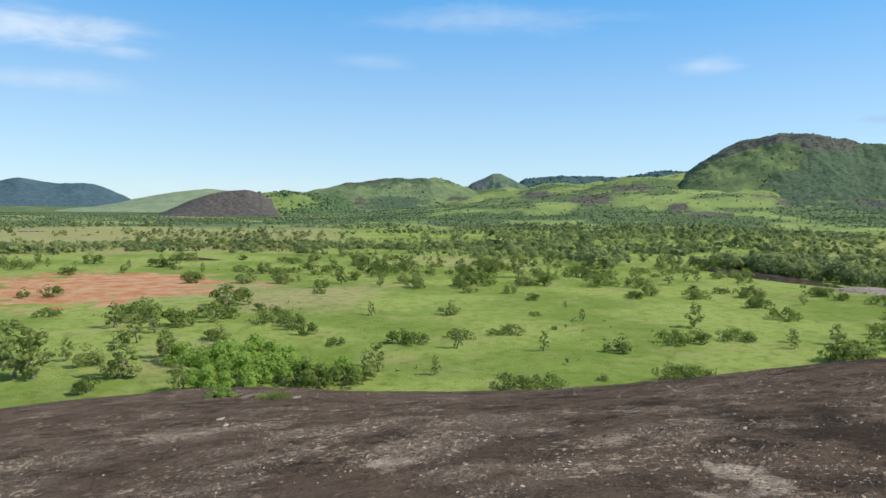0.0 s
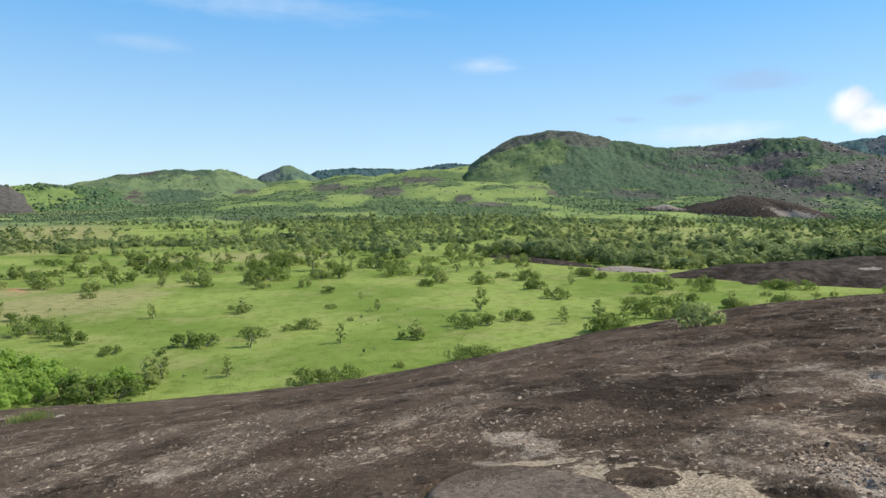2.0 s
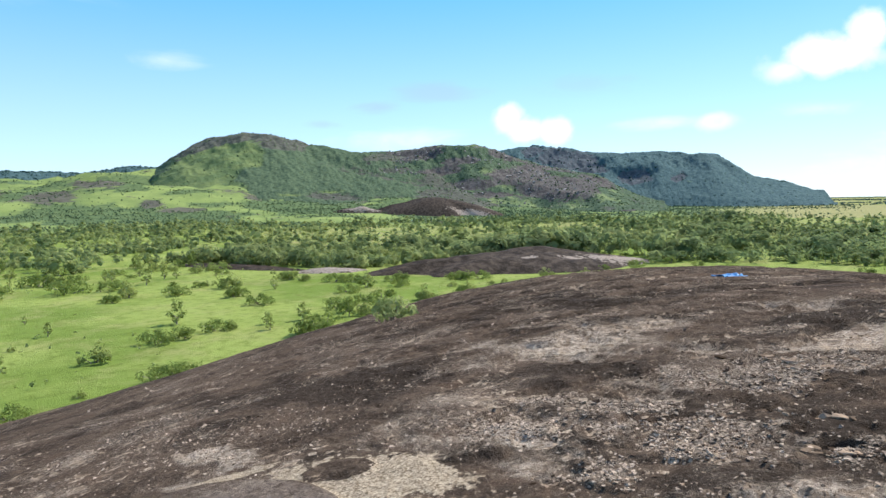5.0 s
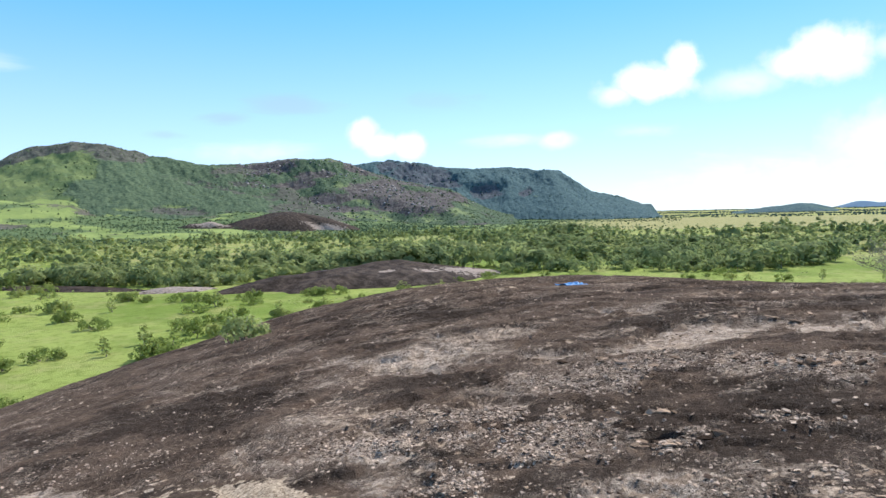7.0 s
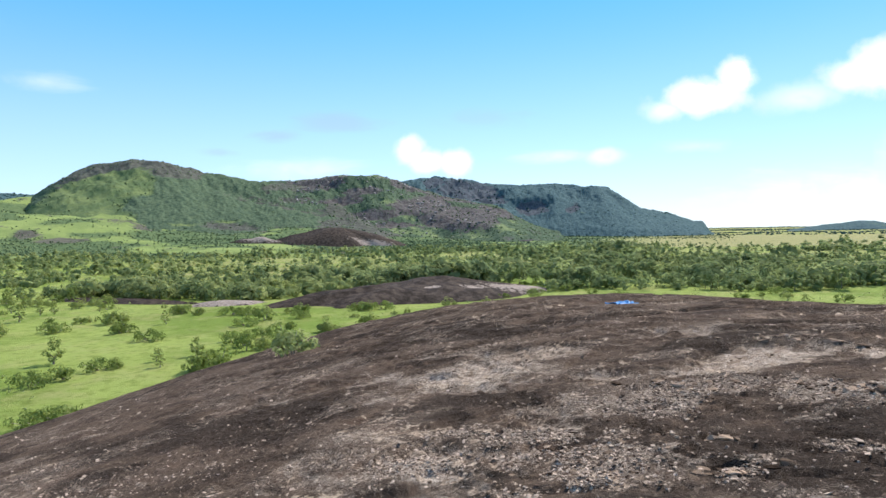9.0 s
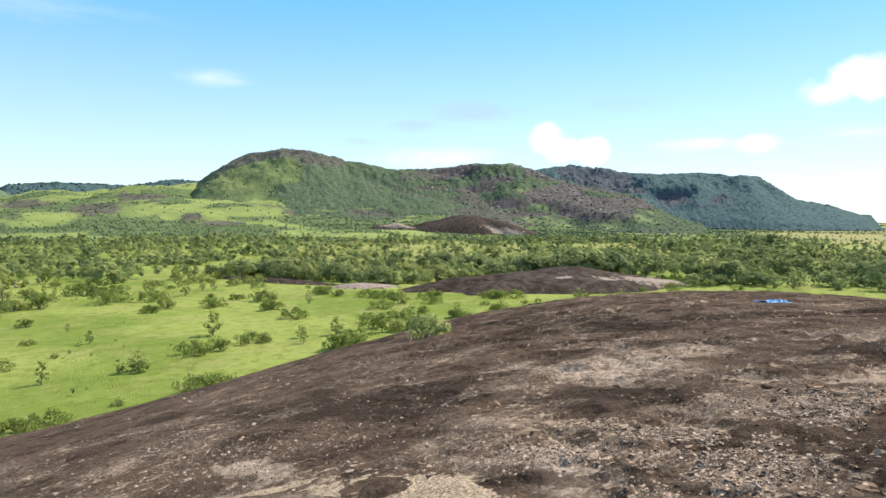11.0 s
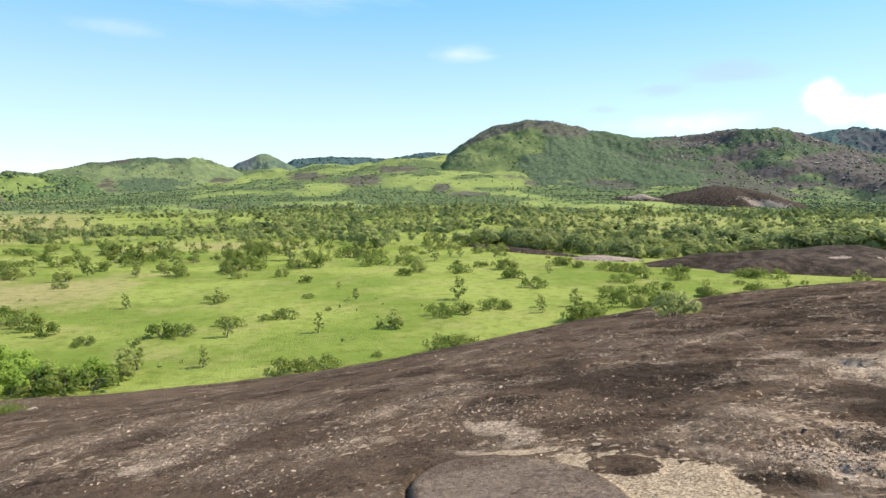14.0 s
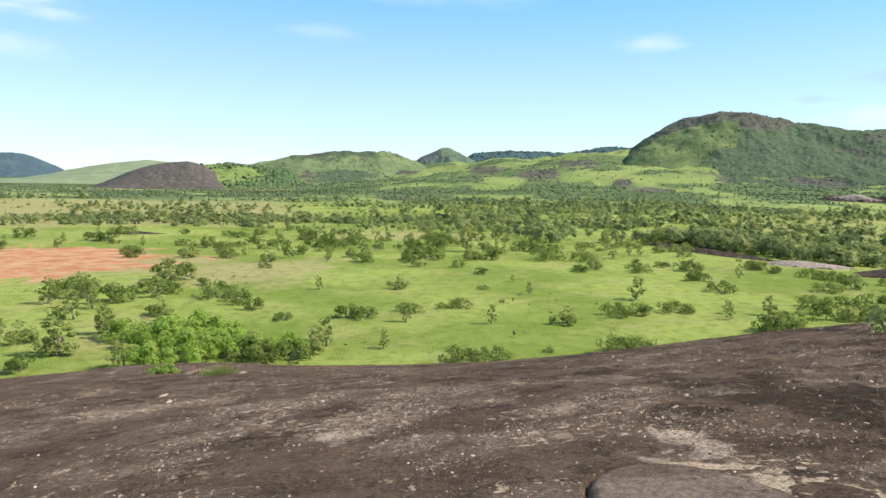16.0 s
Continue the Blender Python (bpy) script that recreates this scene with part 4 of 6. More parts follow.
def outcrop(name, label, cx, cy, rx, ry, high, turn, seed, pales=(), rows=60, cols=120, lump=0.25, lean=0.0):
    """A low whaleback of rock rising from the plain."""
    s = np.linspace(0, 1.08, rows)
    a = np.linspace(0, math.tau, cols, endpoint=False)
    aa, ss = np.meshgrid(a, s)
    w = 1 + 0.16 * fbm(np.cos(aa) * 3, np.sin(aa) * 3, 1.6, 3, seed)
    u, v = ss * rx * w * np.cos(aa), ss * ry * w * np.sin(aa)
    t = radians(turn)
    x, y = cx + u * math.cos(t) - v * math.sin(t), cy + u * math.sin(t) + v * math.cos(t)
    body = np.clip(1 - ss ** 2.2, -0.2, 1) * (1 + lump * fbm(x, y, min(rx, ry) * 1.3, 3, seed + 2, 0.4))
    body = body * (1 + lean * u / rx)
    z = ground_height(x, y) + high * body - 0.15
    pale = np.full(x.shape, -0.45)
    for px, py, prx, pry, pturn in pales:
        pale = np.maximum(pale, 1.1 - blob(x, y, px, py, prx, pry, pturn))
    ob = mesh_object(name, np.stack([x, y, z], -1).reshape(-1, 3), grid_faces(rows, cols, True), OUTCROP, True, attributes={"pale": pale.ravel()})
    return tagged(ob, label, "rock outcrop", kind="structure")


outcrop("granite_outcrop_1", "long dark granite whaleback with pale worn patches", 206, 174, 66, 26, 6.5, -20, 31,
        [(246, 150, 26, 20, -22), (222, 158, 8, 6, -10), (205, 166, 5, 3, -20)], lump=0.5, lean=0.35)
outcrop("granite_outcrop_2", "flat pale granite slab at the edge of the woods", 146, 219, 15, 9, 1.5, -45, 33, [(146, 219, 34, 16, -45)])
outcrop("granite_outcrop_3", "low dark rock shelf under the trees", 132, 274, 44, 10, 1.3, -73, 34)
outcrop("granite_outcrop_4", "brown granite dome rising over the woods", 822, 873, 118, 60, 26, -43, 35,
        [(835, 800, 60, 16, -43), (905, 800, 60, 10, -46)], lump=0.12)
outcrop("granite_outcrop_5", "pale granite slab beside the brown dome", 712, 965, 46, 20, 9, -36, 36, [(712, 960, 50, 20, -36)])
outcrop("granite_outcrop_7", "pale rock slab in the far dry grass", -395, 632, 13, 6, 1.5, 30, 38, [(-395, 632, 16, 8, 30)])
outcrop("granite_outcrop_6", "dark flat rock in the dry grass", -119, 313, 15, 6, 1.0, 10, 37)

# ---------------------------------------------------------------- plants
rng = np.random.default_rng(5)


def tube(bm, points, radii, sides=7):
    """A tapered limb through points."""
    rings = []
    for k, (p, r) in enumerate(zip(points, radii)):
        p = Vector(p)
        d = (Vector(points[min(k + 1, len(points) - 1)]) - Vector(points[max(k - 1, 0)])).normalized()
        q = d.to_track_quat("Z", "Y")
        rings.append([bm.verts.new(p + q @ Vector((r * math.cos(a), r * math.sin(a), 0))) for a in (i * math.tau / sides for i in range(sides))])
    for a, b in zip(rings, rings[1:]):
        for i in range(sides):
            bm.faces.new((a[i], a[(i + 1) % sides], b[(i + 1) % sides], b[i]))
    bm.faces.new(rings[-1])


def leaf_quads(centres, normals, long, wide, g, blunt=False):
    """Pointed leaves (four corners each) at the centres, turned at random about the normals."""
    n = len(centres)
    t = g.normal(size=(n, 3))
    d = normals + (0.16 if blunt else 0.55) * g.normal(size=(n, 3))
    d /= np.linalg.norm(d, axis=1)[:, None] + 1e-9
    a = np.cross(d, t)
    a /= np.linalg.norm(a, axis=1)[:, None] + 1e-9
    c = np.cross(d, a)
    s = g.uniform(0.7, 1.3, (n, 1))
    a, c = a * long * s / 2, c * wide * s / 2
    if blunt:
        k = 0.72
        verts = np.stack([centres - k * a - k * c, centres + k * a - k * c, centres + k * a + k * c, centres - k * a + k * c], 1).reshape(-1, 3)
        return verts, np.arange(4 * n).reshape(n, 4)
    verts = np.stack([centres - a, centres + c - 0.1 * a, centres + a, centres - c - 0.1 * a], 1).reshape(-1, 3)
    return verts, np.arange(4 * n).reshape(n, 4)


def clumps(spots, sizes, leaves, long, wide, g, whole=0.35):
    """Leaves spread through uneven clumps."""
    cs, ns = [], []
    middle = np.mean(spots, axis=0) - np.array([0, 0, 0.25 * np.ptp(spots[:, 2])])
    span = np.abs(spots - middle).max() + 1e-6
    for p, s in zip(spots, sizes):
        d = g.normal(size=(leaves, 3))
        d /= np.linalg.norm(d, axis=1)[:, None]
        rad = g.uniform(0.55, 1.05, (leaves, 1)) ** 0.7
        cs.append(p + d * rad * s * np.array([1, 1, 0.75]))
        ns.append(d + whole * 2.4 * (p - middle) / span + np.array([0, 0, 0.5]))
    return leaf_quads(np.concatenate(cs), np.concatenate(ns), long, wide, g, whole > 0.5)


def build_tree(seed, spread, tall, clump_n, leaves, trunk_part, label, mat, leaf=(0.34, 0.17)):
    """A savanna tree one unit (4 m) high: a crooked trunk, limbs and an open uneven crown."""
    g = np.random.default_rng(seed)
    root = new("tree")
    height = 4.0
    bm = bmesh.new()
    lean = g.uniform(-0.25, 0.25, 2)
    fork = height * trunk_part
    base = [(0, 0, -0.3), (lean[0] * 0.3, lean[1] * 0.3, fork * 0.4), (lean[0], lean[1] * 0.8, fork * 0.75), (lean[0] * 1.1, lean[1] * 1.2, fork)]
    tube(bm, base, (0.13, 0.11, 0.09, 0.075))
    trunk = part("trunk", bm, BARK, root, "pale grey crooked trunk")
    spots, sizes = [], []
    top = Vector(base[-1])
    for k in range(clump_n):
        a = k * 2.4 + g.uniform(-0.5, 0.5)
        q = (k + g.uniform(0.2, 0.8)) / clump_n
        h = fork * 0.55 + (height * 0.93 - fork * 0.55) * q
        w = spread * g.uniform(0.3, 1.0) * (0.35 + 0.65 * math.sin(math.pi * min(0.97, 0.22 + 0.75 * q)))
        spots.append((top.x + w * math.cos(a), top.y + w * math.sin(a), h))
        sizes.append(g.uniform(0.28, 0.62) * tall)
    for k in range(2, min(8, clump_n)):
        bm = bmesh.new()
        e = Vector(spots[k])
        mid = top.lerp(e, 0.5) + Vector(g.uniform(-0.15, 0.15, 3))
        tube(bm, [top - Vector((0, 0, 0.1)), mid, e], (0.06, 0.04, 0.015), 5)
        part("limb", bm, BARK, trunk)
    v, f = clumps(np.array(spots), sizes, leaves, leaf[0], leaf[1], g)
    mesh_object("crown", v, f, mat, False, root)
    return tagged(root, label, "tree", "scattered savanna trees")


def build_bush(seed, wide, tall, clump_n, leaves, label, mat, leaf=(0.30, 0.16)):
    """A round bush, leafy to the ground, 2 m high."""
    g = np.random.default_rng(seed)
    root = new("bush")
    spots, sizes = [], []
    for k in range(clump_n):
        a, w = g.uniform(0, math.tau), wide * math.sqrt(g.uniform(0, 1))
        h = 0.3 + (tall - 0.6) * g.uniform(0, 1) * math.sqrt(max(0.05, 1 - (w / wide) ** 2))
        spots.append((w * math.cos(a), w * math.sin(a), h))
        sizes.append(g.uniform(0.35, 0.6))
    for k in range(4):
        bm = bmesh.new()
        e = Vector(spots[k])
        tube(bm, [(0, 0, -0.3), (e.x * 0.5, e.y * 0.5, e.z * 0.6), tuple(e)], (0.06, 0.04, 0.015), 5)
        part("stem", bm, BARK, root)
    v, f = clumps(np.array(spots), sizes, leaves, leaf[0], leaf[1], g)
    mesh_object("foliage", v, f, mat, False, root)
    return tagged(root, label, "bush", "scattered savanna bushes")


TREES = [build_tree(101, 1.25, 1.0, 17, 34, 0.24, "small savanna tree with an open grey-green crown", LEAF),
         build_tree(102, 0.85, 0.85, 14, 32, 0.28, "slender savanna tree with pale trunk and thin crown", LEAF),
         build_tree(103, 1.5, 1.15, 19, 36, 0.2, "spreading savanna tree with a dense dark crown", LEAF_DARK),
         build_tree(104, 1.0, 0.8, 15, 30, 0.22, "crooked savanna tree with ragged light green crown", LEAF)]
BUSHES = [build_bush(111, 1.5, 2.1, 15, 38, "round dark green bush in the grass", LEAF_DARK),
          build_bush(112, 2.0, 2.0, 18, 38, "wide low bush with dense dark leaves", LEAF_DARK),
          build_bush(113, 1.2, 2.2, 12, 38, "upright light green bush in the grass", LEAF)]

# x, y and height of the plants that stand apart in the savanna, stand by stand
STAND_A = [(-64, 97, 9.6), (-61, 97, 8.4), (-71, 105, 8.4), (-63, 109, 4.4), (-57, 106, 4.2), (-48, 98, 8.2), (-58, 124, 6.2), (-70, 139, 6.1),
           (-59, 134, 6.0), (-45, 109, 5.2), (-37, 91, 4.3), (-49, 90, 3.2), (-92, 152, 3.1), (-117, 182, 3.4), (-111, 185, 4.7), (-54, 166, 7.2),
           (-51, 147, 5.5), (-45, 127, 3.0), (-88, 231, 4.3), (-124, 255, 3.0), (-137, 240, 4.4), (-167, 259, 4.9)]
STAND_B = [(-21, 97, 4.6), (-18, 95, 4.3), (-15, 95, 4.2), (-12, 101, 4.9), (-10, 104, 5.3),
           (-20, 123, 2.2), (-34, 143, 3.9), (-28, 134, 3.6), (-37, 197, 2.5), (-17, 159, 3.5), (-8, 125, 3.9), (-5, 125, 3.3), (2, 161, 4.2),
           (3, 122, 4.3), (4, 132, 2.9), (9, 206, 4.0), (14, 238, 4.2), (-1, 102, 3.4), (21, 206, 4.5), (27, 191, 3.1), (23, 160, 1.7),
           (33, 174, 2.2), (33, 153, 3.3), (15, 138, 2.9), (25, 143, 1.5), (19, 121, 4.3), (11, 137, 1.8)]
STAND_C = [(33, 121, 4.2), (59, 198, 3.6), (22, 266, 7.0), (16, 283, 7.5), (30, 256, 11.0), (-5, 275, 7.2), (-24, 269, 7.1), (-32, 268, 4.7),
           (46, 129, 4.2), (57, 147, 6.2), (52, 130, 3.7), (60, 133, 3.6), (63, 132, 2.6), (88, 182, 4.3), (85, 161, 4.5), (77, 199, 2.2),
           (91, 214, 3.1), (104, 187, 4.7), (71, 132, 3.3), (79, 130, 4.7), (36, 99, 4.2), (41, 101, 2.6), (9, 93, 3.7), (16, 96, 2.8),
           (25, 100, 1.6), (12, 94, 2.9), (-59, 242, 3.1), (-67, 226, 5.2), (-46, 164, 2.7)]
STAND_D = [(68, 125, 3.8), (71, 115, 5.6), (78, 119, 4.4), (89, 126, 5.2), (93, 124, 4.8), (125, 167, 4.6), (115, 163, 3.9), (118, 131, 5.0),
           (136, 134, 3.7), (134, 162, 3.7), (156, 142, 2.2), (69, 115, 4.1), (90, 183, 3.6), (94, 214, 2.5), (86, 223, 2.5), (59, 200, 2.9),
           (144, 148, 2.5), (111, 141, 4.7), (95, 139, 4.4), (162, 142, 2.3)]
SLENDER = {(19, 121), (-1, 102), (33, 153), (33, 174), (57, 147), (71, 132), (68, 125), (-17, 159), (-48, 98), (-61, 97), (-64, 97), (-71, 105),
           (-45, 109), (104, 187), (79, 130), (30, 256), (22, 266), (16, 283), (-63, 109), (3, 122), (71, 115), (-37, 91), (-70, 139), (-34, 143)}


def plant(x, y, h, kind, i):
    z = float(ground_height(np.array([x * 1.0]), np.array([y * 1.0]))[0])
    if kind == "tree":
        src = TREES[i % len(TREES)]
        s = h / 4.2
    else:
        src = BUSHES[i % len(BUSHES)]
        s = h / 2.3
    s = max(0.3, s)
    m = pose(x, y, z, 0, 0, rng.uniform(0, 360)) @ Matrix.Diagonal((s * rng.uniform(0.9, 1.2), s * rng.uniform(0.9, 1.2), s, 1))
    return copy_thing(src, m)


THICKET = build_bush(117, 1.7, 2.1, 22, 44, "bright green leafy thicket below the rock", LEAF_BRIGHT)
for x, y, h in ((-42.5, 108.5, 4.6), (-35, 109, 5.4), (-30.5, 109.5, 5.6), (-26, 106, 4.4), (-34.5, 93, 4.4), (-28.5, 93, 4.0), (-24.3, 97, 3.6), (-31.5, 100, 5.0), (-9, 86, 2.2), (-21.5, 100, 4.2), (-18.5, 98, 3.8), (-27.5, 101, 4.2), (-15.0, 99, 4.0)):
    copy_thing(THICKET, pose(x, y, 0, 0, 0, rng.uniform(0, 360)) @ Matrix.Scale(h / 2.2, 4))
copy_thing(THICKET, pose(-6.95, 20.3, float(dome_z(-6.95, 20.3)) - 0.05, 0, 0, 70) @ Matrix.Diagonal((0.26, 0.26, 0.22, 1)))
THICKET.matrix_basis = pose(-36.9, 103.3, 0, 0, 0, 30) @ Matrix.Scale(2.5, 4)
count = 0
for stand in (STAND_A, STAND_B, STAND_C, STAND_D):
    for x, y, h in stand:
        count += 1
        slim = (x, y) in SLENDER
        plant(x, y, h, "tree" if slim or h > 5 else "bush", (1, 3, 0)[count % 3] if slim else (count * 7) % 4 if h > 5 else count % 3)
# thinner stands in the middle distance
for k in range(230):
    b, r = rng.uniform(-40, 40), rng.uniform(215, 335)
    if b < 26 or r > 290:
        x, y = polar(b, r)
        if soil_mask(x, y) < 0.2:
            plant(round(float(x)), round(float(y)), rng.uniform(3.2, 7.0), "tree" if rng.random() < 0.4 else "bush", int(rng.integers(12)))
for k in range(46):
    a = rng.uniform(0, 360)
    x, y = 200 + 80 * math.cos(radians(a)), 176 + 36 * math.sin(radians(a)) - 0.36 * 80 * math.cos(radians(a))
    plant(round(x), round(y), rng.uniform(2.5, 4.5), "bush", k)
for k in range(90):
    b, r = rng.uniform(57, 99), rng.uniform(130, 285)
    x, y = polar(b, r)
    plant(round(float(x)), round(float(y)), rng.uniform(2.2, 4.6), "tree" if k % 4 == 0 else "bush", k)
for k in range(34):
    b, r = rng.uniform(74, 92), rng.uniform(110, 240)
    x, y = polar(b, r)
    plant(round(float(x)), round(float(y)), rng.uniform(3.4, 5.8), "tree" if k % 5 == 0 else "bush", k)
for k, (x, y, h) in enumerate(((93, 132, 4.6), (99, 126, 5.2), (119, 132, 4.2), (72, 113, 4.6), (39, 100, 3.8), (139, 136, 4.2), (103, 139, 4.0))):
    plant(x, y, h, "bush", k)
for k, (x, y, h) in enumerate(((-56, 173, 7.2), (-53, 152, 5.4), (-44, 129, 3.8), (-58, 141, 5.6), (-70, 150, 5.6), (-48.5, 98, 5.2), (-32, 140, 4.6), (-38, 149, 5.2), (-67, 226, 6.0), (-85, 221, 5.5))):
    plant(x, y, h, "bush", k)
for k, (x, y, h) in enumerate(((-66, 145, 6.5), (-62, 139, 5.5), (-48, 112, 5.4))):
    plant(x, y, h, "tree", k)
# the first of each kind takes a place of its own
for k, ob in enumerate(TREES + BUSHES):
    x, y = polar(-37 + 11 * k, 262 + 9 * (k % 3))
    ob.matrix_basis = pose(float(x), float(y), float(ground_height(np.array([x]), np.array([y]))[0]), 0, 0, 40 * k)


# ---------------------------------------------------------------- woods: many plants joined
def woods_template(seed, n, leaf, wide, tall, lift):
    """One tree of the woods, 1 unit high: leaf clumps. Returns corners and faces."""
    g = np.random.default_rng(seed)
    k = max(3, n // 20)
    a = g.uniform(0, math.tau, k)
    h = g.uniform(lift, 0.9, k)
    w = wide * np.sqrt(g.uniform(0, 1, k)) * np.sqrt(np.clip(1 - ((h - 0.55) / 0.5) ** 2, 0.1, 1))
    spots = np.stack([w * np.cos(a), w * np.sin(a), h], -1)
    return clumps(spots, g.uniform(0.16, 0.28, k), n // k, leaf, leaf * 0.85, g, 0.8)


CUBE = np.array([(x, y, z) for x in (-1, 1) for y in (-1, 1) for z in (-1, 1)], float)
PEAKS = np.array([(2, 0, 0), (-2, 0, 0), (0, 2, 0), (0, -2, 0), (0, 0, 2), (0, 0, -2)], float)
CUBE_FACES = np.array([(0, 1, 3, 2), (4, 6, 7, 5), (0, 4, 5, 1), (2, 3, 7, 6), (0, 2, 6, 4), (1, 5, 7, 3)])


def round_faces():
    """Faces of the twelve-sided clump: each joins two neighbouring peaks over one edge of the cube."""
    out = []
    for i in range(8):
        for j in range(i + 1, 8):
            if np.sum(np.abs(CUBE[i] - CUBE[j])) == 2:
                mid = CUBE[i] + CUBE[j]
                p, q = [k for k in range(6) if PEAKS[k] @ mid > 2]
                ring = [i, 8 + p, j, 8 + q]
                pts = np.concatenate([CUBE, PEAKS])[ring]
                out.append(ring if np.cross(pts[1] - pts[0], pts[2] - pts[1]) @ mid > 0 else ring[::-1])
    return np.array(out)


ROUND_FACES = round_faces()


def crown_template(seed, count, size, wide, lift, simple=False):
    """One far tree, 1 unit high: uneven closed clumps. Returns corners and faces."""
    g = np.random.default_rng(seed)
    vs, fs, at = [], [], 0
    for k in range(count):
        a, w = k * 2.4 + g.uniform(-0.6, 0.6), wide * math.sqrt(g.uniform(0.1, 1)) * (count > 1)
        h = lift + (0.92 - size - lift) * (k + g.uniform(0, 1)) / count
        v = CUBE * 0.62 if simple else np.concatenate([CUBE / 1.85, PEAKS / 2.0])
        v = v * g.uniform(0.72, 1.28, (len(v), 1)) * size * g.uniform(0.75, 1.2) * np.array([1, 1, 0.85])
        vs.append(v + np.array([w * math.cos(a), w * math.sin(a), h]))
        fs.append((CUBE_FACES if simple else ROUND_FACES) + at)
        at += len(v)
    return np.concatenate(vs), np.concatenate(fs)


def scatter(name, label, spots, heights, templates, mat, g, trunks=False, smooth=True):
    """All the plants of a wood as one mesh."""
    out, faces, tones, at = [], [], [], 0
    which = g.integers(0, len(templates), len(spots))
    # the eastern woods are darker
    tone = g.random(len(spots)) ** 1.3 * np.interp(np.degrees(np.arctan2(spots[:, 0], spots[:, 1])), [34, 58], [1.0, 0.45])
    turn, fat = g.uniform(0, math.tau, len(spots)), g.uniform(0.8, 1.35, len(spots))
    for t, (tv, tf) in enumerate(templates):
        k = np.where(which == t)[0]
        c, s = np.cos(turn[k])[:, None], np.sin(turn[k])[:, None]
        h, f = heights[k][:, None], fat[k][:, None]
        x, y, z = tv[None, :, 0], tv[None, :, 1], tv[None, :, 2]
        q = np.stack([(x * c - y * s) * h * f, (x * s + y * c) * h * f, z * h], -1) + spots[k][:, None, :]
        out.append(q.reshape(-1, 3))
        faces.append((tf[None] + (np.arange(len(k)) * len(tv))[:, None, None] + at).reshape(-1, 4))
        tones.append(np.repeat(tone[k], len(tv)))
        at += len(k) * len(tv)
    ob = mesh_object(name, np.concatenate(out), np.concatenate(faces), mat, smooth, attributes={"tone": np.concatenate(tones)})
    tagged(ob, label, "trees", kind="stuff")
    if trunks:
        n = len(spots)
        ang = np.array([0, 2.1, 4.2])
        w = heights[:, None] * 0.014
        low = np.stack([spots[:, None, 0] + w * np.cos(ang), spots[:, None, 1] + w * np.sin(ang), np.repeat(spots[:, None, 2] - 0.5, 3, 1)], -1)
        up = low.copy()
        up[:, :, 2] += heights[:, None] * 0.6
        tv = np.concatenate([low, up], 1).reshape(-1, 3)
        base = np.arange(n)[:, None] * 6
        tf = np.concatenate([np.stack([base + i, base + (i + 1) % 3, base + 3 + (i + 1) % 3, base + 3 + i], -1).reshape(-1, 4) for i in range(3)])
        mesh_object("trunks", tv, tf, BARK, True, ob)
    return ob


def wood_density(b, r, x, y):
    """How thickly the woods stand at a bearing and range."""
    start = np.interp(b, [-45, -20, -5, 10, 25, 36, 45, 60, 70, 100], [430, 400, 350, 320, 284, 242, 226, 222, 240, 260]) + 38 * fbm(b, b * 0, 3.0, 3, 86)
    end = np.interp(b, [-45, -10, 20, 50, 60, 72, 100], [1250, 1000, 760, 820, 850, 840, 800])
    patch = fbm(np.radians(b) * r, (r - 300) * 2.2, 130.0, 4, 81)
    inside = step(r, start - 20, start + 18) * (1 - step(r, end - 90, end + 60))
    thick = np.interp(b, [-45, -20, 0, 20, 58, 68, 100], [0.46, 0.48, 0.52, 0.60, 0.86, 0.95, 0.95])
    thick = thick - 0.24 * step(r, 400, 620) * (1 - 0.7 * step(b, 50, 75))
    open_woods = 1 - step(r, start + 90, start + 180) * np.interp(b, [-45, -10, 42, 58, 66, 100], [0.50, 0.55, 0.55, 0.2, 0.0, 0.0])
    belt = 1 - step(r, start + 110, start + 200)
    p = inside * open_woods * np.clip(thick - 0.10 + 0.45 * belt + (3.0 - 1.7 * np.maximum(belt, step(b, 46, 58))) * patch, 0.04, 1)
    strips = np.exp(-((r - 560 - 40 * fbm(b, b * 0, 5.0, 2, 85)) / 48) ** 2) + np.exp(-((r - 800) / 60) ** 2)
    p = p * (1 - 0.9 * np.minimum(strips, 1) * step(-b, -10, 2))
    brush = slope_masks(x, y)[0]
    beyond = step(r, end - 60, end + 60) * np.interp(b, [-45, 0, 30, 55, 70, 100], [0.7, 0.8, 0.8, 0.7, 0.30, 0.02]) * (0.10 + 0.90 * step(brush, 0.25, 0.75))
    return np.maximum(p, beyond)


def sow(n, b0, b1, r0, r1, g):
    b = g.uniform(b0, b1, n)
    r = np.sqrt(g.uniform(r0 * r0, r1 * r1, n))
    x, y = polar(b, r)
    keep = g.random(n) < wood_density(b, r, x, y)
    x, y, r = x[keep], y[keep], r[keep]
    clear = np.ones(len(x), bool)
    for cx, cy, rad in ((146, 219, 15), (822, 873, 95), (712, 965, 40)):
        clear &= np.hypot(x - cx, y - cy) > rad
    clear &= (blob(x, y, 200, 176, 77, 29, -20) > 1) & (r > np.interp(np.degrees(np.arctan2(x, y)), [10, 20, 22, 25, 29, 31, 38, 44, 60, 64, 70, 78, 83, 86.5, 88.5, 100], [300, 300, 332, 318, 290, 268, 266, 258, 282, 288, 288, 290, 305, 335, 440, 440]))
    return np.stack([x[clear], y[clear], ground_height(x[clear], y[clear])], -1)


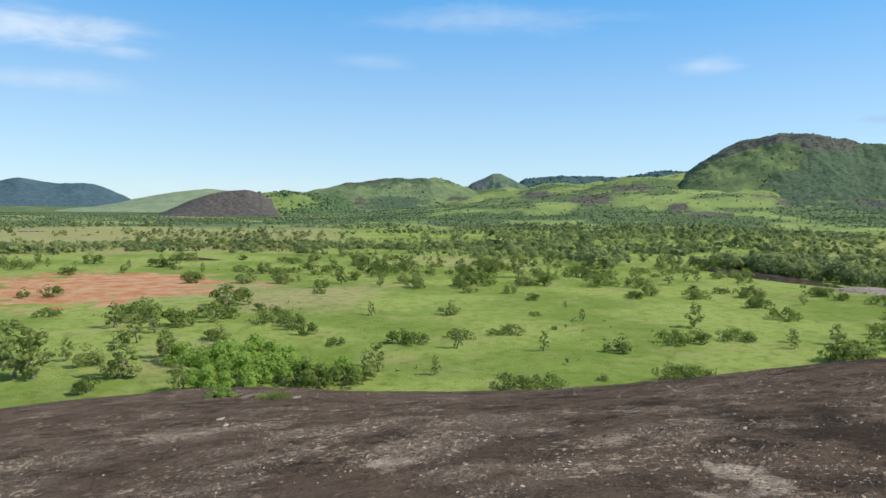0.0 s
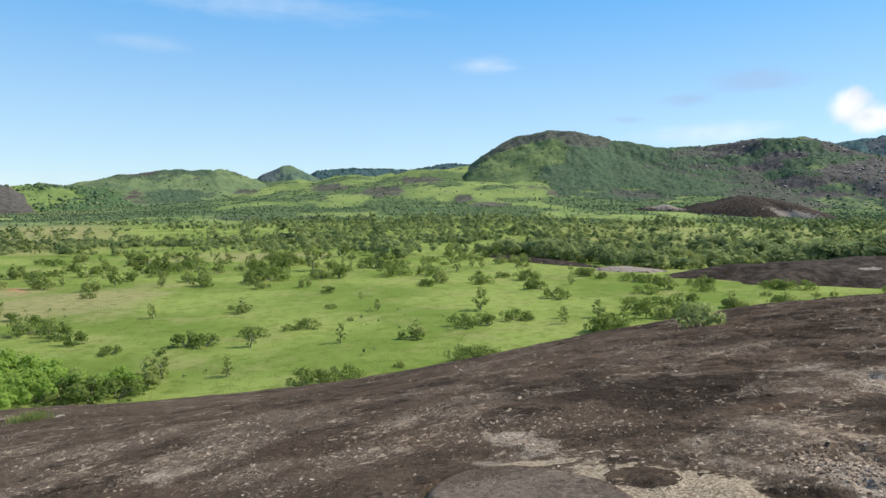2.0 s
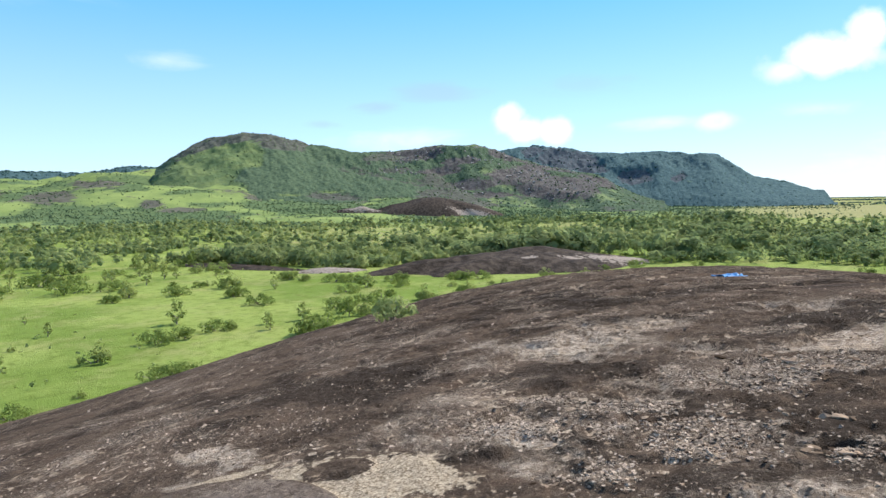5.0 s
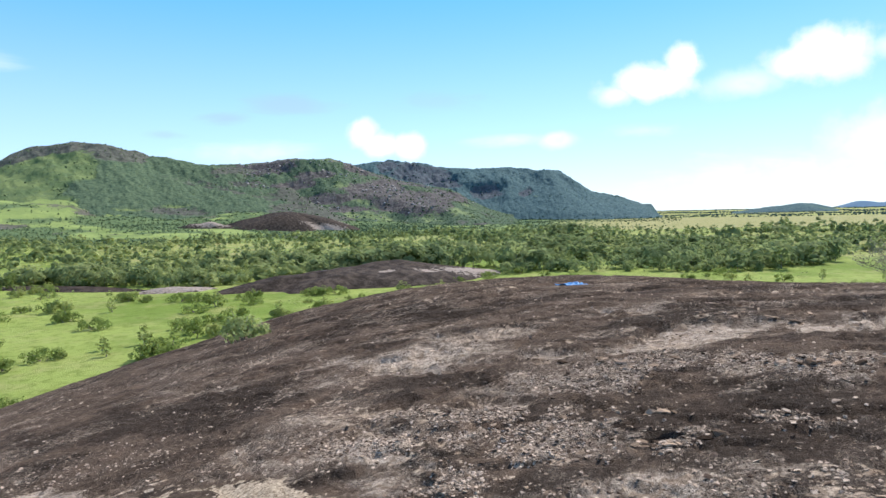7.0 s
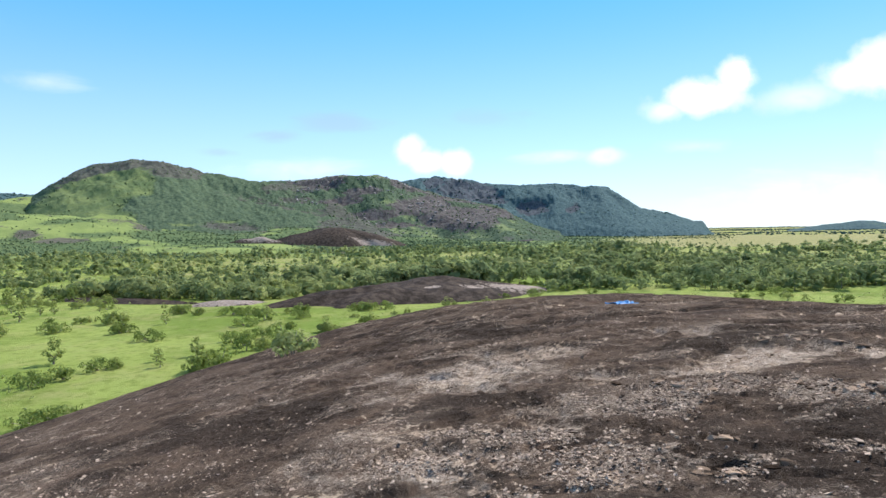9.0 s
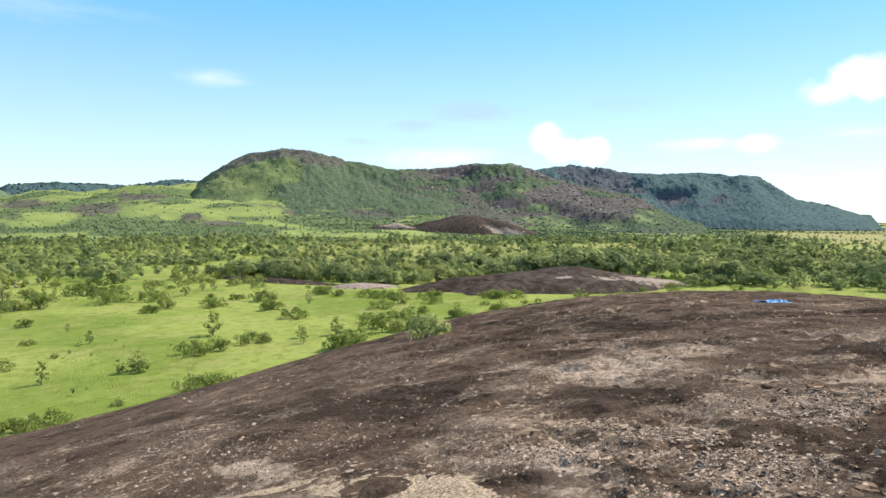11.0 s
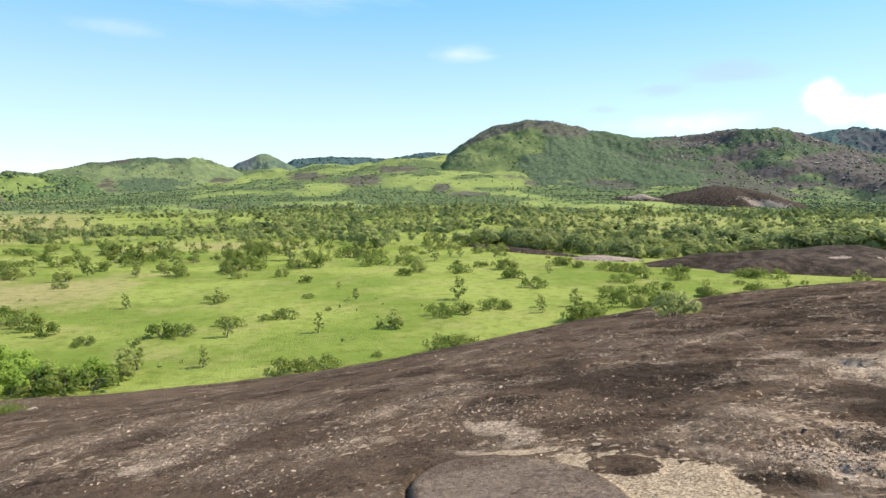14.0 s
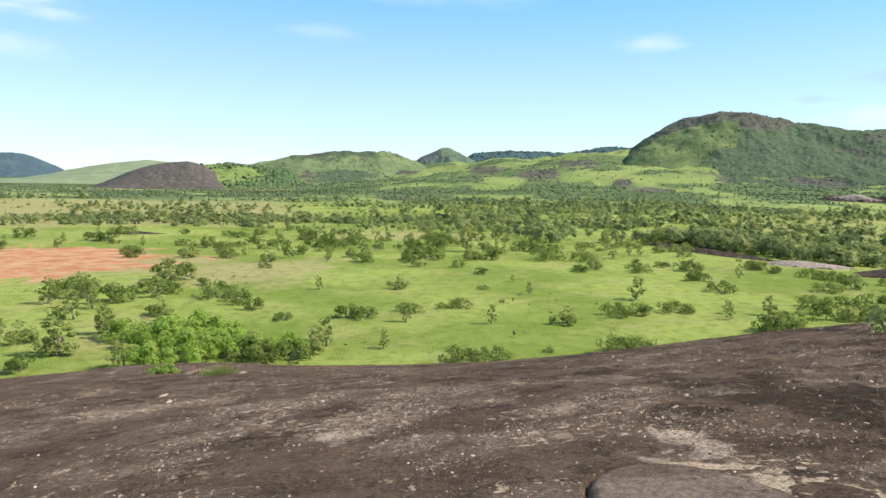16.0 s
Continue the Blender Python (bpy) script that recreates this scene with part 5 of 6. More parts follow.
g = np.random.default_rng(77)
NEAR_TREES = [woods_template(s, n, 0.155, w, 1, 0.08) for s, n, w in ((1, 180, 0.40), (2, 170, 0.48), (3, 190, 0.52), (4, 160, 0.36))]
EDGE_TREES = [woods_template(s, n, 0.19, w, 1, 0.08) for s, n, w in ((11, 80, 0.42), (12, 74, 0.48), (13, 84, 0.54))]
MID_TREES = [woods_template(s, 36, 0.27, w, 1, 0.10) for s, w in ((5, 0.38), (6, 0.50), (7, 0.44))]
FAR_TREES = [crown_template(s, 2, 0.30, w, 0.22, True) for s, w in ((8, 0.28), (9, 0.34), (10, 0.2))]
HILL_TREES = [crown_template(s, 1, 0.5, w, 0.3, True) for s, w in ((18, 0.35), (19, 0.45), (20, 0.4))]
HERBS = [woods_template(s, 12, 0.42, w, 1, 0.25) for s, w in ((8, 0.42), (9, 0.52))]

under = sow(7500, -44, 100, 215, 480, g)
scatter("undergrowth", "low bushes filling the woods", under, g.uniform(1.6, 4.0, len(under)), HERBS, LEAF_WOODS, g, smooth=False)


def stature(spots, lo, hi, g):
    """Heights that change from stand to stand."""
    stand = 0.85 + 0.55 * fbm(spots[:, 0], spots[:, 1], 75.0, 3, 66)
    low = np.interp(np.degrees(np.arctan2(spots[:, 0], spots[:, 1])), [-10, 16], [0.66, 1.0])
    return g.uniform(lo, hi, len(spots)) * np.clip(stand, 0.35, 1.5) * low


near = sow(3600, -44, 100, 215, 375, g)
t = g.random(150)
hem = np.where((np.arange(150) < 80)[:, None], np.stack([128 + 30 * t, 330 - 88 * t], -1), np.stack([158 + 112 * t, 227 - 40 * t], -1)) + g.normal(0, 4.0, (150, 2))
near = np.concatenate([near, np.column_stack([hem, ground_height(hem[:, 0], hem[:, 1])])])
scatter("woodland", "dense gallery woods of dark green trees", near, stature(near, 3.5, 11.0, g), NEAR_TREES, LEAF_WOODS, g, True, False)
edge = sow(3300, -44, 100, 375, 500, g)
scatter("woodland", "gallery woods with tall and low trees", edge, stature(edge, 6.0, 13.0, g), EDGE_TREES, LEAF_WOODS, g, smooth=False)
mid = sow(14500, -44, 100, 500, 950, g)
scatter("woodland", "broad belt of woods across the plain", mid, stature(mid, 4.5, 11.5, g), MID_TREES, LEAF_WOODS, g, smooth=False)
far = sow(25000, -44, 75, 850, 1350, g)
scatter("scrub", "scattered trees and scrub on the green slopes", far, 1.5 / g.uniform(0.30, 1.0, len(far)), FAR_TREES, CANOPY_HILL, g)
far = sow(60000, -44, 76, 1350, 2300, g)
scatter("scrub", "patches of scrub high on the green slopes", far, 1.4 / g.uniform(0.32, 1.0, len(far)), HILL_TREES, CANOPY_HILL, g)


b, r = g.uniform(-44, 100, 2600), np.sqrt(g.uniform(85 ** 2, 340 ** 2, 2600))
x, y = polar(b, r)
keep = (fbm(x, y, 40.0, 3, 88) > 0.0) & (soil_mask(x, y) < 0.1) & (blob(x, y, 200, 176, 75, 30, -20) > 1)
herbs = np.stack([x, y, ground_height(x, y) - 0.05], -1)[keep]
scatter("herbs", "low herbs and seedlings dotting the grass", herbs, 0.3 / g.uniform(0.25, 1.0, len(herbs)), HERBS, LEAF_WOODS, g, smooth=False)

lines = []
for r0, spread_m, n in ((2350, 120, 300), (3000, 220, 1100), (3700, 260, 1700), (4400, 300, 2200)):
    b = g.uniform(62, 101, n)
    r = r0 + spread_m * fbm(b, b * 0, 6.0, 3, 7) + g.normal(0, 0.3 * spread_m, n)
    x, y = polar(b, r)
    lines.append(np.stack([x, y, ground_height(x, y)], -1))
lines = np.concatenate(lines)
scatter("tree_line", "distant lines of trees across the dry plain", lines, g.uniform(3.5, 8, len(lines)), HILL_TREES, CANOPY_HAZED, g)


def hill_woods(label, h, n, mat, low, high, size, seed):
    """Single trees that stand out of the forest over a hill's near face."""
    g = np.random.default_rng(seed)
    form = h["form"]
    b = g.uniform(form["cb"][0], form["cb"][-1], n)
    v = -g.uniform(low, high, n)
    x, y, z = hill_surface(b, v, **form)
    wooded, slab = h["cover"](b, x, y, z, form)
    keep = (g.random(n) < step(wooded, 0.2, 0.7) * (1 - 0.93 * step(slab, 0.25, 0.5)) + 0.02) & (z > ground_height(x, y) - 2)
    spots = np.stack([x, y, z - 0.5], -1)[keep]
    scatter("hill_forest", label, spots, size * 0.45 / g.uniform(0.33, 1.0, len(spots)), HILL_TREES, mat, g)


hill_woods("dark green forest on the tall hill's flank", big_hill, 26000, CANOPY_HILL, 0.04, 0.98, 5.0, 91)
hill_woods("scrub forest between bare granite slabs", rocky_hill, 22000, CANOPY_HILL, 0.0, 0.98, 5, 92)
hill_woods("dark forest covering the long ridge", dark_ridge, 16000, CANOPY_HAZED, -0.02, 0.98, 7, 93)
hill_woods("trees on the flat-topped hill", flat_ridge, 3500, CANOPY_HAZED, -0.05, 0.8, 8, 94)
hill_woods("trees on the rounded hill", back_ridge, 2500, CANOPY_HAZED, -0.05, 0.8, 9, 95)
hill_woods("scrub on the long low hill", long_hill, 9000, CANOPY_HILL, 0.0, 0.95, 5.5, 96)
hill_woods("trees along the small green hill", green_hill, 4500, CANOPY_HILL, -0.05, 0.95, 8, 97)


# ---------------------------------------------------------------- on the dome: bush, tufts and loose stones
def build_rock_bush():
    g = np.random.default_rng(201)
    root = new("bush")
    spots = [(g.uniform(-0.75, 0.75), g.uniform(-0.5, 0.5), 0) for _ in range(16)]
    spots = [(x, y, 0.18 + g.uniform(0, 0.75) * (1 - 0.5 * abs(x))) for x, y, _ in spots]
    for x, y, z in spots[:7]:
        bm = bmesh.new()
        tube(bm, [(0.1 * x, 0.1 * y, -0.15), (0.5 * x, 0.5 * y, z * 0.6), (x, y, z + 0.1)], (0.022, 0.016, 0.006), 5)
        part("stem", bm, BARK, root)
    v, f = clumps(np.array(spots), [g.uniform(0.2, 0.36) for _ in spots], 46, 0.14, 0.08, g)
    mesh_object("foliage", v, f, leaf_material("rock_bush_leaves", (0.19, 0.25, 0.075), (0.42, 0.46, 0.19)), False, root)
    x, y = 11.42, 13.91
    root.matrix_basis = pose(x, y, float(dome_z(x, y)) - 0.05) @ Matrix.Scale(0.86, 4)
    tagged(root, "broad-leaved green bush rooted at the rock's rim", "bush")


build_rock_bush()


TWIG = leaf_material("dry_twigs", (0.20, 0.165, 0.13), (0.38, 0.33, 0.27), trans=0.0)


def build_grey_shrub(x, y):
    g = np.random.default_rng(205)
    root = new("shrub")
    spots = []
    for k in range(44):
        a, lean = g.uniform(0, math.tau), g.uniform(0.15, 1.25)
        e = Vector((lean * math.cos(a), lean * math.sin(a), g.uniform(0.45, 1.0) * (1.1 - 0.4 * lean)))
        bm = bmesh.new()
        tube(bm, [(0.1 * e.x, 0.1 * e.y, -0.15), e * 0.45 + Vector(g.uniform(-0.06, 0.06, 3)), e], (0.006, 0.0045, 0.002), 4)
        for _ in range(9):
            p = e * g.uniform(0.35, 0.95)
            q = p + Vector((g.uniform(-0.22, 0.22), g.uniform(-0.22, 0.22), g.uniform(0.05, 0.25)))
            tube(bm, [p, p.lerp(q, 0.5) + Vector((0, 0, -0.02)), q], (0.0035, 0.0025, 0.0012), 3)
            spots.append(tuple(q))
        part("stem", bm, TWIG, root, "thin grey branching stem")
    v, f = clumps(np.array(spots), [0.10] * len(spots), 9, 0.035, 0.016, g)
    mesh_object("foliage", v, f, leaf_material("grey_shrub_leaves", (0.22, 0.22, 0.13), (0.38, 0.36, 0.24)), False, root)
    root.matrix_basis = pose(x, y, float(dome_z(x, y)) - 0.03)
    tagged(root, "sparse grey-green twiggy shrub at the rock's rim", "shrub")


build_grey_shrub(13.4, -0.55)


def grass_tuft(x, y, n, high, spread, seed):
    g = np.random.default_rng(seed)
    p = g.normal(size=(n, 2)) * spread
    a = g.uniform(0, math.tau, n)
    lean = g.uniform(0.1, 0.8, n) * high
    h = g.uniform(0.5, 1.1, n) * high
    gx, gy = x + p[:, 0], y + p[:, 1]
    gz = dome_z(gx, gy) - 0.01
    w = 0.006
    base = np.stack([gx, gy, gz], -1)
    side = np.stack([-np.sin(a), np.cos(a), 0 * a], -1) * w
    mid = base + np.stack([np.cos(a) * lean * 0.3, np.sin(a) * lean * 0.3, h * 0.6], -1)
    tip = base + np.stack([np.cos(a) * lean, np.sin(a) * lean, h], -1)
    v = np.stack([base - side, base + side, mid + side * 0.8, mid - side * 0.8, mid - side * 0.8, mid + side * 0.8, tip + side * 0.1, tip - side * 0.1], 1).reshape(-1, 3)
    ob = mesh_object("grass_tuft", v, np.arange(len(v)).reshape(-1, 4), LEAF)
    tagged(ob, "small tuft of green grass on the rock", "grass", kind="stuff")


grass_tuft(-4.70, 18.67, 320, 0.27, 0.20, 1)
grass_tuft(-5.15, 18.75, 110, 0.22, 0.13, 2)


def blue_sheet(x, y, turn):
    """A crumpled plastic sheet, lying on the rock."""
    n = 15
    u, v = np.meshgrid(np.linspace(-0.30, 0.30, n), np.linspace(-0.2, 0.2, n))
    a = radians(turn)
    px, py = x + u * math.cos(a) - v * math.sin(a), y + u * math.sin(a) + v * math.cos(a)
    px, py = px + 0.05 * fbm(px, py, 0.3, 2, 5), py + 0.05 * fbm(px, py, 0.3, 2, 6)
    z = dome_z(px, py) + 0.012 + 0.03 * np.abs(fbm(px, py, 0.28, 3, 9))
    top = np.stack([px, py, z], -1).reshape(-1, 3)
    low = top - np.array([0, 0, 0.006])
    f = grid_faces(n, n)
    edge = []
    ring = [*range(n), *range(2 * n - 1, n * n, n), *range(n * n - 2, n * n - n - 1, -1), *range(n * n - 2 * n, 0, -n)]
    for p, q in zip(ring, ring[1:] + ring[:1]):
        edge.append((p, p + n * n, q + n * n, q))
    m, nd = material("blue_plastic")
    pos = nd.add("ShaderNodeNewGeometry").outputs["Position"]
    finish(nd, nd.mix(nd.smooth(nd.noise(pos, 6.0, 4.0), 0.35, 0.65), (0.06, 0.22, 0.52), (0.12, 0.34, 0.68)), 0.4, nd.noise(pos, 30.0, 3.0), 0.3, 0.01)
    ob = mesh_object("plastic_sheet", np.concatenate([top, low]), np.concatenate([f, f[:, ::-1] + n * n, np.array(edge)]), m, True)
    tagged(ob, "crumpled blue plastic sheet lying on the rock", "plastic sheet")


blue_sheet(13.3, 5.55, -22)


def wooden_post(x, y, high):
    bm = bmesh.new()
    tube(bm, [(0, 0, -0.3), (0.02, 0.01, high * 0.5), (0.06, -0.02, high)], (0.13, 0.115, 0.10), 9)
    bmesh.ops.holes_fill(bm, edges=bm.edges[:])
    me = bpy.data.meshes.new("wooden_post")
    bm.to_mesh(me)
    bm.free()
    me.materials.append(BARK)
    ob = new("wooden_post", me)
    ob.matrix_basis = pose(x, y, 0)
    tagged(ob, "short pale weathered post standing in the grass", "post")


wooden_post(-36.4, 91.5, 2.9)


def stone_mesh(seed, flat, points=11):
    """An angular flake: the hull of a few points."""
    g = np.random.default_rng(seed)
    bm = bmesh.new()
    for _ in range(points):
        d = g.normal(size=3)
        d /= np.linalg.norm(d)
        bm.verts.new((0.6 * d[0], 0.45 * d[1], flat * 0.5 * d[2]))
    out = bmesh.ops.convex_hull(bm, input=bm.verts[:])
    bmesh.ops.delete(bm, geom=[e for e in out["geom_interior"] if isinstance(e, bmesh.types.BMVert)], context="VERTS")
    return bm


def stone_material(name, dark, light):
    m, n = material(name)
    pos = n.add("ShaderNodeNewGeometry").outputs["Position"]
    info = n.add("ShaderNodeObjectInfo").outputs["Random"]
    isle = n.add("ShaderNodeNewGeometry").outputs["Random Per Island"]
    f = n.math("FRACT", n.math("ADD", info, isle))
    col = n.mix(n.smooth(f, 0.05, 0.90), dark, light)
    col = n.mix(n.smooth(n.noise(pos, 40.0, 5.0, 0.7), 0.50, 0.68, 0.0, 0.5), col, (0.16, 0.115, 0.085))
    finish(n, col, 0.95, n.noise(pos, 90.0, 5.0, 0.7), 0.6, 0.01, 0.0)
    return m


STONE = stone_material("loose_granite", (0.085, 0.056, 0.040), (0.62, 0.475, 0.355))
BLOCK = stone_material("crusted_granite", (0.050, 0.033, 0.022), (0.46, 0.325, 0.220))
CHIP = stone_material("pale_granite_chips", (0.16, 0.120, 0.088), (0.64, 0.510, 0.390))


def shards(g, temps, name, label, mat, x, y, size):
    """Thin flakes lying flat, joined."""
    z = dome_z(x, y)
    vs, fs, at = [], [], 0
    for k in range(len(x)):
        v, f = temps[k % 5]
        s, a, long = size[k], g.uniform(0, math.tau), g.uniform(0.7, 1.5)
        c, sn = math.cos(a) * s, math.sin(a) * s
        vs.append(np.stack([v[:, 0] * long * c - v[:, 1] * sn + x[k], v[:, 0] * long * sn + v[:, 1] * c + y[k], 0.6 * v[:, 2] * s + z[k] + 0.03 * s], -1))
        fs.append(f + at)
        at += len(v)
    tagged(mesh_object(name, np.concatenate(vs), np.concatenate(fs), mat), label, "gravel", kind="stuff")


def lay_stones():
    g = np.random.default_rng(301)
    shapes = []
    for k in range(7):
        bm = stone_mesh(310 + k, (0.15, 0.22, 0.28, 0.13, 0.18, 0.24, 0.12)[k])
        me = bpy.data.meshes.new("stone")
        bm.to_mesh(me)
        bm.free()
        me.materials.append(STONE)
        shapes.append(me)

    def spots(n, r0, r1, b0, b1):
        b, r = g.uniform(b0, b1, n), np.exp(g.uniform(math.log(r0), math.log(r1), n))
        x, y = polar(b, r)
        pale, grit, plate, oval = dome_masks(x, y)[:4]
        flock = flock_mask(x, y)
        keep = g.random(n) < np.clip(0.5 * (pale - 0.25) + 0.55 * flock + 0.6 * rubble_mask(x, y), 0.02 + 0.12 * step(x / r, 0.5, 0.9), 1) * (1 - 0.97 * plate) * (1 - step(grit, 0.0, 0.3)) * (1 - oval)
        return x[keep], y[keep], r[keep]

    x, y, r = spots(1500, 2.6, 12, -40, 104)
    x, y, r = x[:165], y[:165], r[:165]
    z = dome_z(x, y)
    for k in range(len(x)):
        s = g.uniform(0.022, 0.046) * (1.4 if g.random() < 0.10 else 1.0)
        ob = new("stone", shapes[k % 7])
        ob.matrix_basis = pose(x[k], y[k], z[k] + 0.1 * s, g.uniform(-22, 22), g.uniform(-22, 22), g.uniform(0, 360)) @ Matrix.Scale(s, 4)
        tagged(ob, "loose angular granite flake lying on the rock", "stone", "loose stones on the rock")
    for px, py, s, turn in ((-4.26, 12.8, 0.13, 25), (-4.42, 12.7, 0.08, 60)):
        ob = new("stone", shapes[int(turn) % 7])
        ob.matrix_basis = pose(px, py, float(dome_z(px, py)) + 0.06 * s, 6, -8, turn) @ Matrix.Scale(s, 4)
        tagged(ob, "large loose granite slab lying on the rock", "stone", "loose stones on the rock")
    # blocks left standing where the sheets broke, dark-crusted on top
    blocks = []
    for k in range(6):
        bm = stone_mesh(350 + k, (0.75, 0.55, 0.9, 0.6, 0.8, 0.5)[k], 13)
        me = bpy.data.meshes.new("stone")
        bm.to_mesh(me)
        bm.free()
        me.materials.append(BLOCK)
        blocks.append(me)
    # pale slabs lying by the tufts at the rim
    slab = blocks[2].copy()
    slab.materials[0] = CHIP
    for px, py, s, turn in ((-5.85, 19.6, 0.36, 20), (-4.15, 18.7, 0.22, -10), (-4.75, 14.0, 0.14, 40)):
        ob = new("stone", slab)
        ob.matrix_basis = pose(px, py, float(dome_z(px, py)) + 0.05 * s, 6, -12, turn) @ Matrix.Diagonal((s * 1.35, s, s * 0.55, 1))
        tagged(ob, "pale granite slab lying near the rim of the dome", "stone", "loose stones on the rock")
    for cx, cy, n, lo, hi, w, turn in ((5.1, 0.53, 34, 0.03, 0.085, 0.30, -103), (7.3, 0.95, 30, 0.04, 0.12, 0.50, -100), (4.16, 1.14, 12, 0.04, 0.09, 0.14, -95), (3.6, 0.95, 18, 0.03, 0.08, 0.18, -90),
                                      (5.3, 1.55, 20, 0.04, 0.10, 0.34, -102), (3.95, 1.85, 16, 0.025, 0.06, 0.34, -85), (2.95, 1.8, 12, 0.02, 0.045, 0.25, -80)):
        c, sn = math.cos(radians(turn)), math.sin(radians(turn))
        for k in range(n):
            u, v = g.normal(0, w), g.normal(0, 0.30 * w)
            px, py = cx + u * c - v * sn, cy + u * sn + v * c
            s = lo * hi / g.uniform(lo, hi)
            ob = new("stone", blocks[k % 6])
            ob.matrix_basis = pose(px, py, float(dome_z(px, py)) + 0.02 * s, g.uniform(-14, 14), g.uniform(-14, 14), g.uniform(0, 360)) @ Matrix.Diagonal((s * 1.3, s, s * 0.6, 1))
            tagged(ob, "dark-crusted broken granite block on the rock", "stone", "loose stones on the rock")
    # the countless smaller flakes
    temps = []
    for k in range(5):
        bm = stone_mesh(330 + k, (0.38, 0.55, 0.30, 0.46, 0.34)[k], 8)
        bmesh.ops.triangulate(bm, faces=bm.faces[:])
        bm.verts.index_update()
        temps.append((np.array([v.co[:] for v in bm.verts]), np.array([[v.index for v in f.verts] for f in bm.faces])))
        bm.free()
    x, y, r = spots(62000, 2.3, 18, -45, 106)
    z = dome_z(x, y)
    broken = []
    for cx, cy, rx, ry, turn, w in RUBBLE:
        n = int(4300 * (rx * ry) ** 0.5 * w)
        c, sn = math.cos(radians(turn)), math.sin(radians(turn))
        u, v = g.normal(0, 0.9 * rx, n), g.normal(0, 0.9 * ry, n)
        broken.append(np.stack([cx + u * c - v * sn, cy + u * sn + v * c], -1))
    broken = np.concatenate(broken)
    free = dome_masks(broken[:, 0], broken[:, 1])
    broken = broken[(rubble_mask(broken[:, 0], broken[:, 1]) > 0.25) & (free[1] < 0.3) & (free[2] < 0.2) & (np.hypot(broken[:, 0], broken[:, 1]) > 2.2)]
    small = len(x)
    x, y = np.concatenate([x, broken[:, 0]]), np.concatenate([y, broken[:, 1]])
    r, z = np.hypot(x, y), dome_z(x, y)
    # bright chips in clusters, most of them on the darker side of the dome
    clear = []
    for cx, cy, rx, ry, turn in CHIPS:
        n = int(60 + 110 * rx * ry)
        c, sn = math.cos(radians(turn)), math.sin(radians(turn))
        u, v = g.normal(0, 0.6 * rx, n), g.normal(0, 0.6 * ry, n)
        clear.append(np.stack([cx + u * c - v * sn, cy + u * sn + v * c], -1))
    b, far = g.uniform(-44, 100, 5200), np.exp(g.uniform(math.log(3.0), math.log(24), 5200))
    cx, cy = polar(b, far)
    pick = g.random(5200) < 0.05 + 0.45 * step(fbm(cx, cy, 1.1, 4, 195, 0.6), 0.1, 0.5)
    clear.append(np.stack([cx, cy], -1)[pick])
    b, far = g.uniform(18, 96, 5200), np.exp(g.uniform(math.log(4.0), math.log(17), 5200))
    cx, cy = polar(b, far)
    pick = g.random(5200) < 0.05 + 0.5 * step(fbm(cx, cy, 0.9, 4, 197, 0.6), 0.05, 0.45)
    clear.append(np.stack([cx, cy], -1)[pick])
    clear = np.concatenate(clear)
    clear = clear[(np.hypot(clear[:, 0], clear[:, 1]) > 3.0) & (dome_masks(clear[:, 0], clear[:, 1])[2] < 0.1)]
    shards(g, temps, "gravel", "bright flakes of granite scattered over the dark crust", CHIP, clear[:, 0], clear[:, 1],
           0.0080 / g.uniform(0.20, 1.0, len(clear)) * (0.65 + 0.065 * np.hypot(clear[:, 0], clear[:, 1])))
    vs, fs, at = [], [], 0
    for k in range(len(x)):
        v, f = temps[k % 5]
        s = 0.0075 / g.uniform(0.26, 1.0) * (1 + 0.08 * r[k]) if k < small else 0.0065 / g.uniform(0.18, 1.0)
        a = g.uniform(0, math.tau)
        c, sn = math.cos(a), math.sin(a)
        lean = g.normal(0, 0.2, 2)
        up = v[:, 2] + lean[0] * v[:, 0] + lean[1] * v[:, 1]
        vs.append(np.stack([(v[:, 0] * c - v[:, 1] * sn) * s + x[k], (v[:, 0] * sn + v[:, 1] * c) * s + y[k], up * s + z[k] + 0.08 * s], -1))
        fs.append(f + at)
        at += len(v)
    tagged(mesh_object("gravel", np.concatenate(vs), np.concatenate(fs), STONE), "scattered small granite chips on the rock", "gravel", kind="stuff")


lay_stones()


def lay_boulders():
    """Weathered blocks on the rocky hill's upper slopes."""
    g = np.random.default_rng(401)
    temps = []
    for k in range(5):
        bm = stone_mesh(340 + k, 0.8)
        bmesh.ops.triangulate(bm, faces=bm.faces[:])
        bm.verts.index_update()
        temps.append((np.array([v.co[:] for v in bm.verts]), np.array([[v.index for v in f.verts] for f in bm.faces])))
        bm.free()
    b, v = g.uniform(36, 59, 1300), -g.uniform(0.0, 0.85, 1300)
    x, y, z = hill_surface(b, v, **rocky_hill["form"])
    keep = fbm(x, y, 160.0, 4, 402, 0.6) > -0.05
    x, y, z = x[keep], y[keep], z[keep]
    vs, fs, at = [], [], 0
    for k in range(len(x)):
        p, f = temps[k % 5]
        s, a = 2.6 / g.uniform(0.24, 1.0), g.uniform(0, math.tau)
        c, sn = math.cos(a) * s, math.sin(a) * s
        vs.append(np.stack([p[:, 0] * c - p[:, 1] * sn + x[k], p[:, 0] * sn + p[:, 1] * c + y[k], p[:, 2] * s + z[k] + 0.2 * s], -1))
        fs.append(f + at)
        at += len(p)
    mat = far_rock_material("boulder_granite", (0.27, 0.245, 0.225), (0.46, 0.42, 0.385), 0.05)
    tagged(mesh_object("boulders", np.concatenate(vs), np.concatenate(fs), mat), "pale granite boulders strewn on the rocky hill", "boulders", kind="stuff")


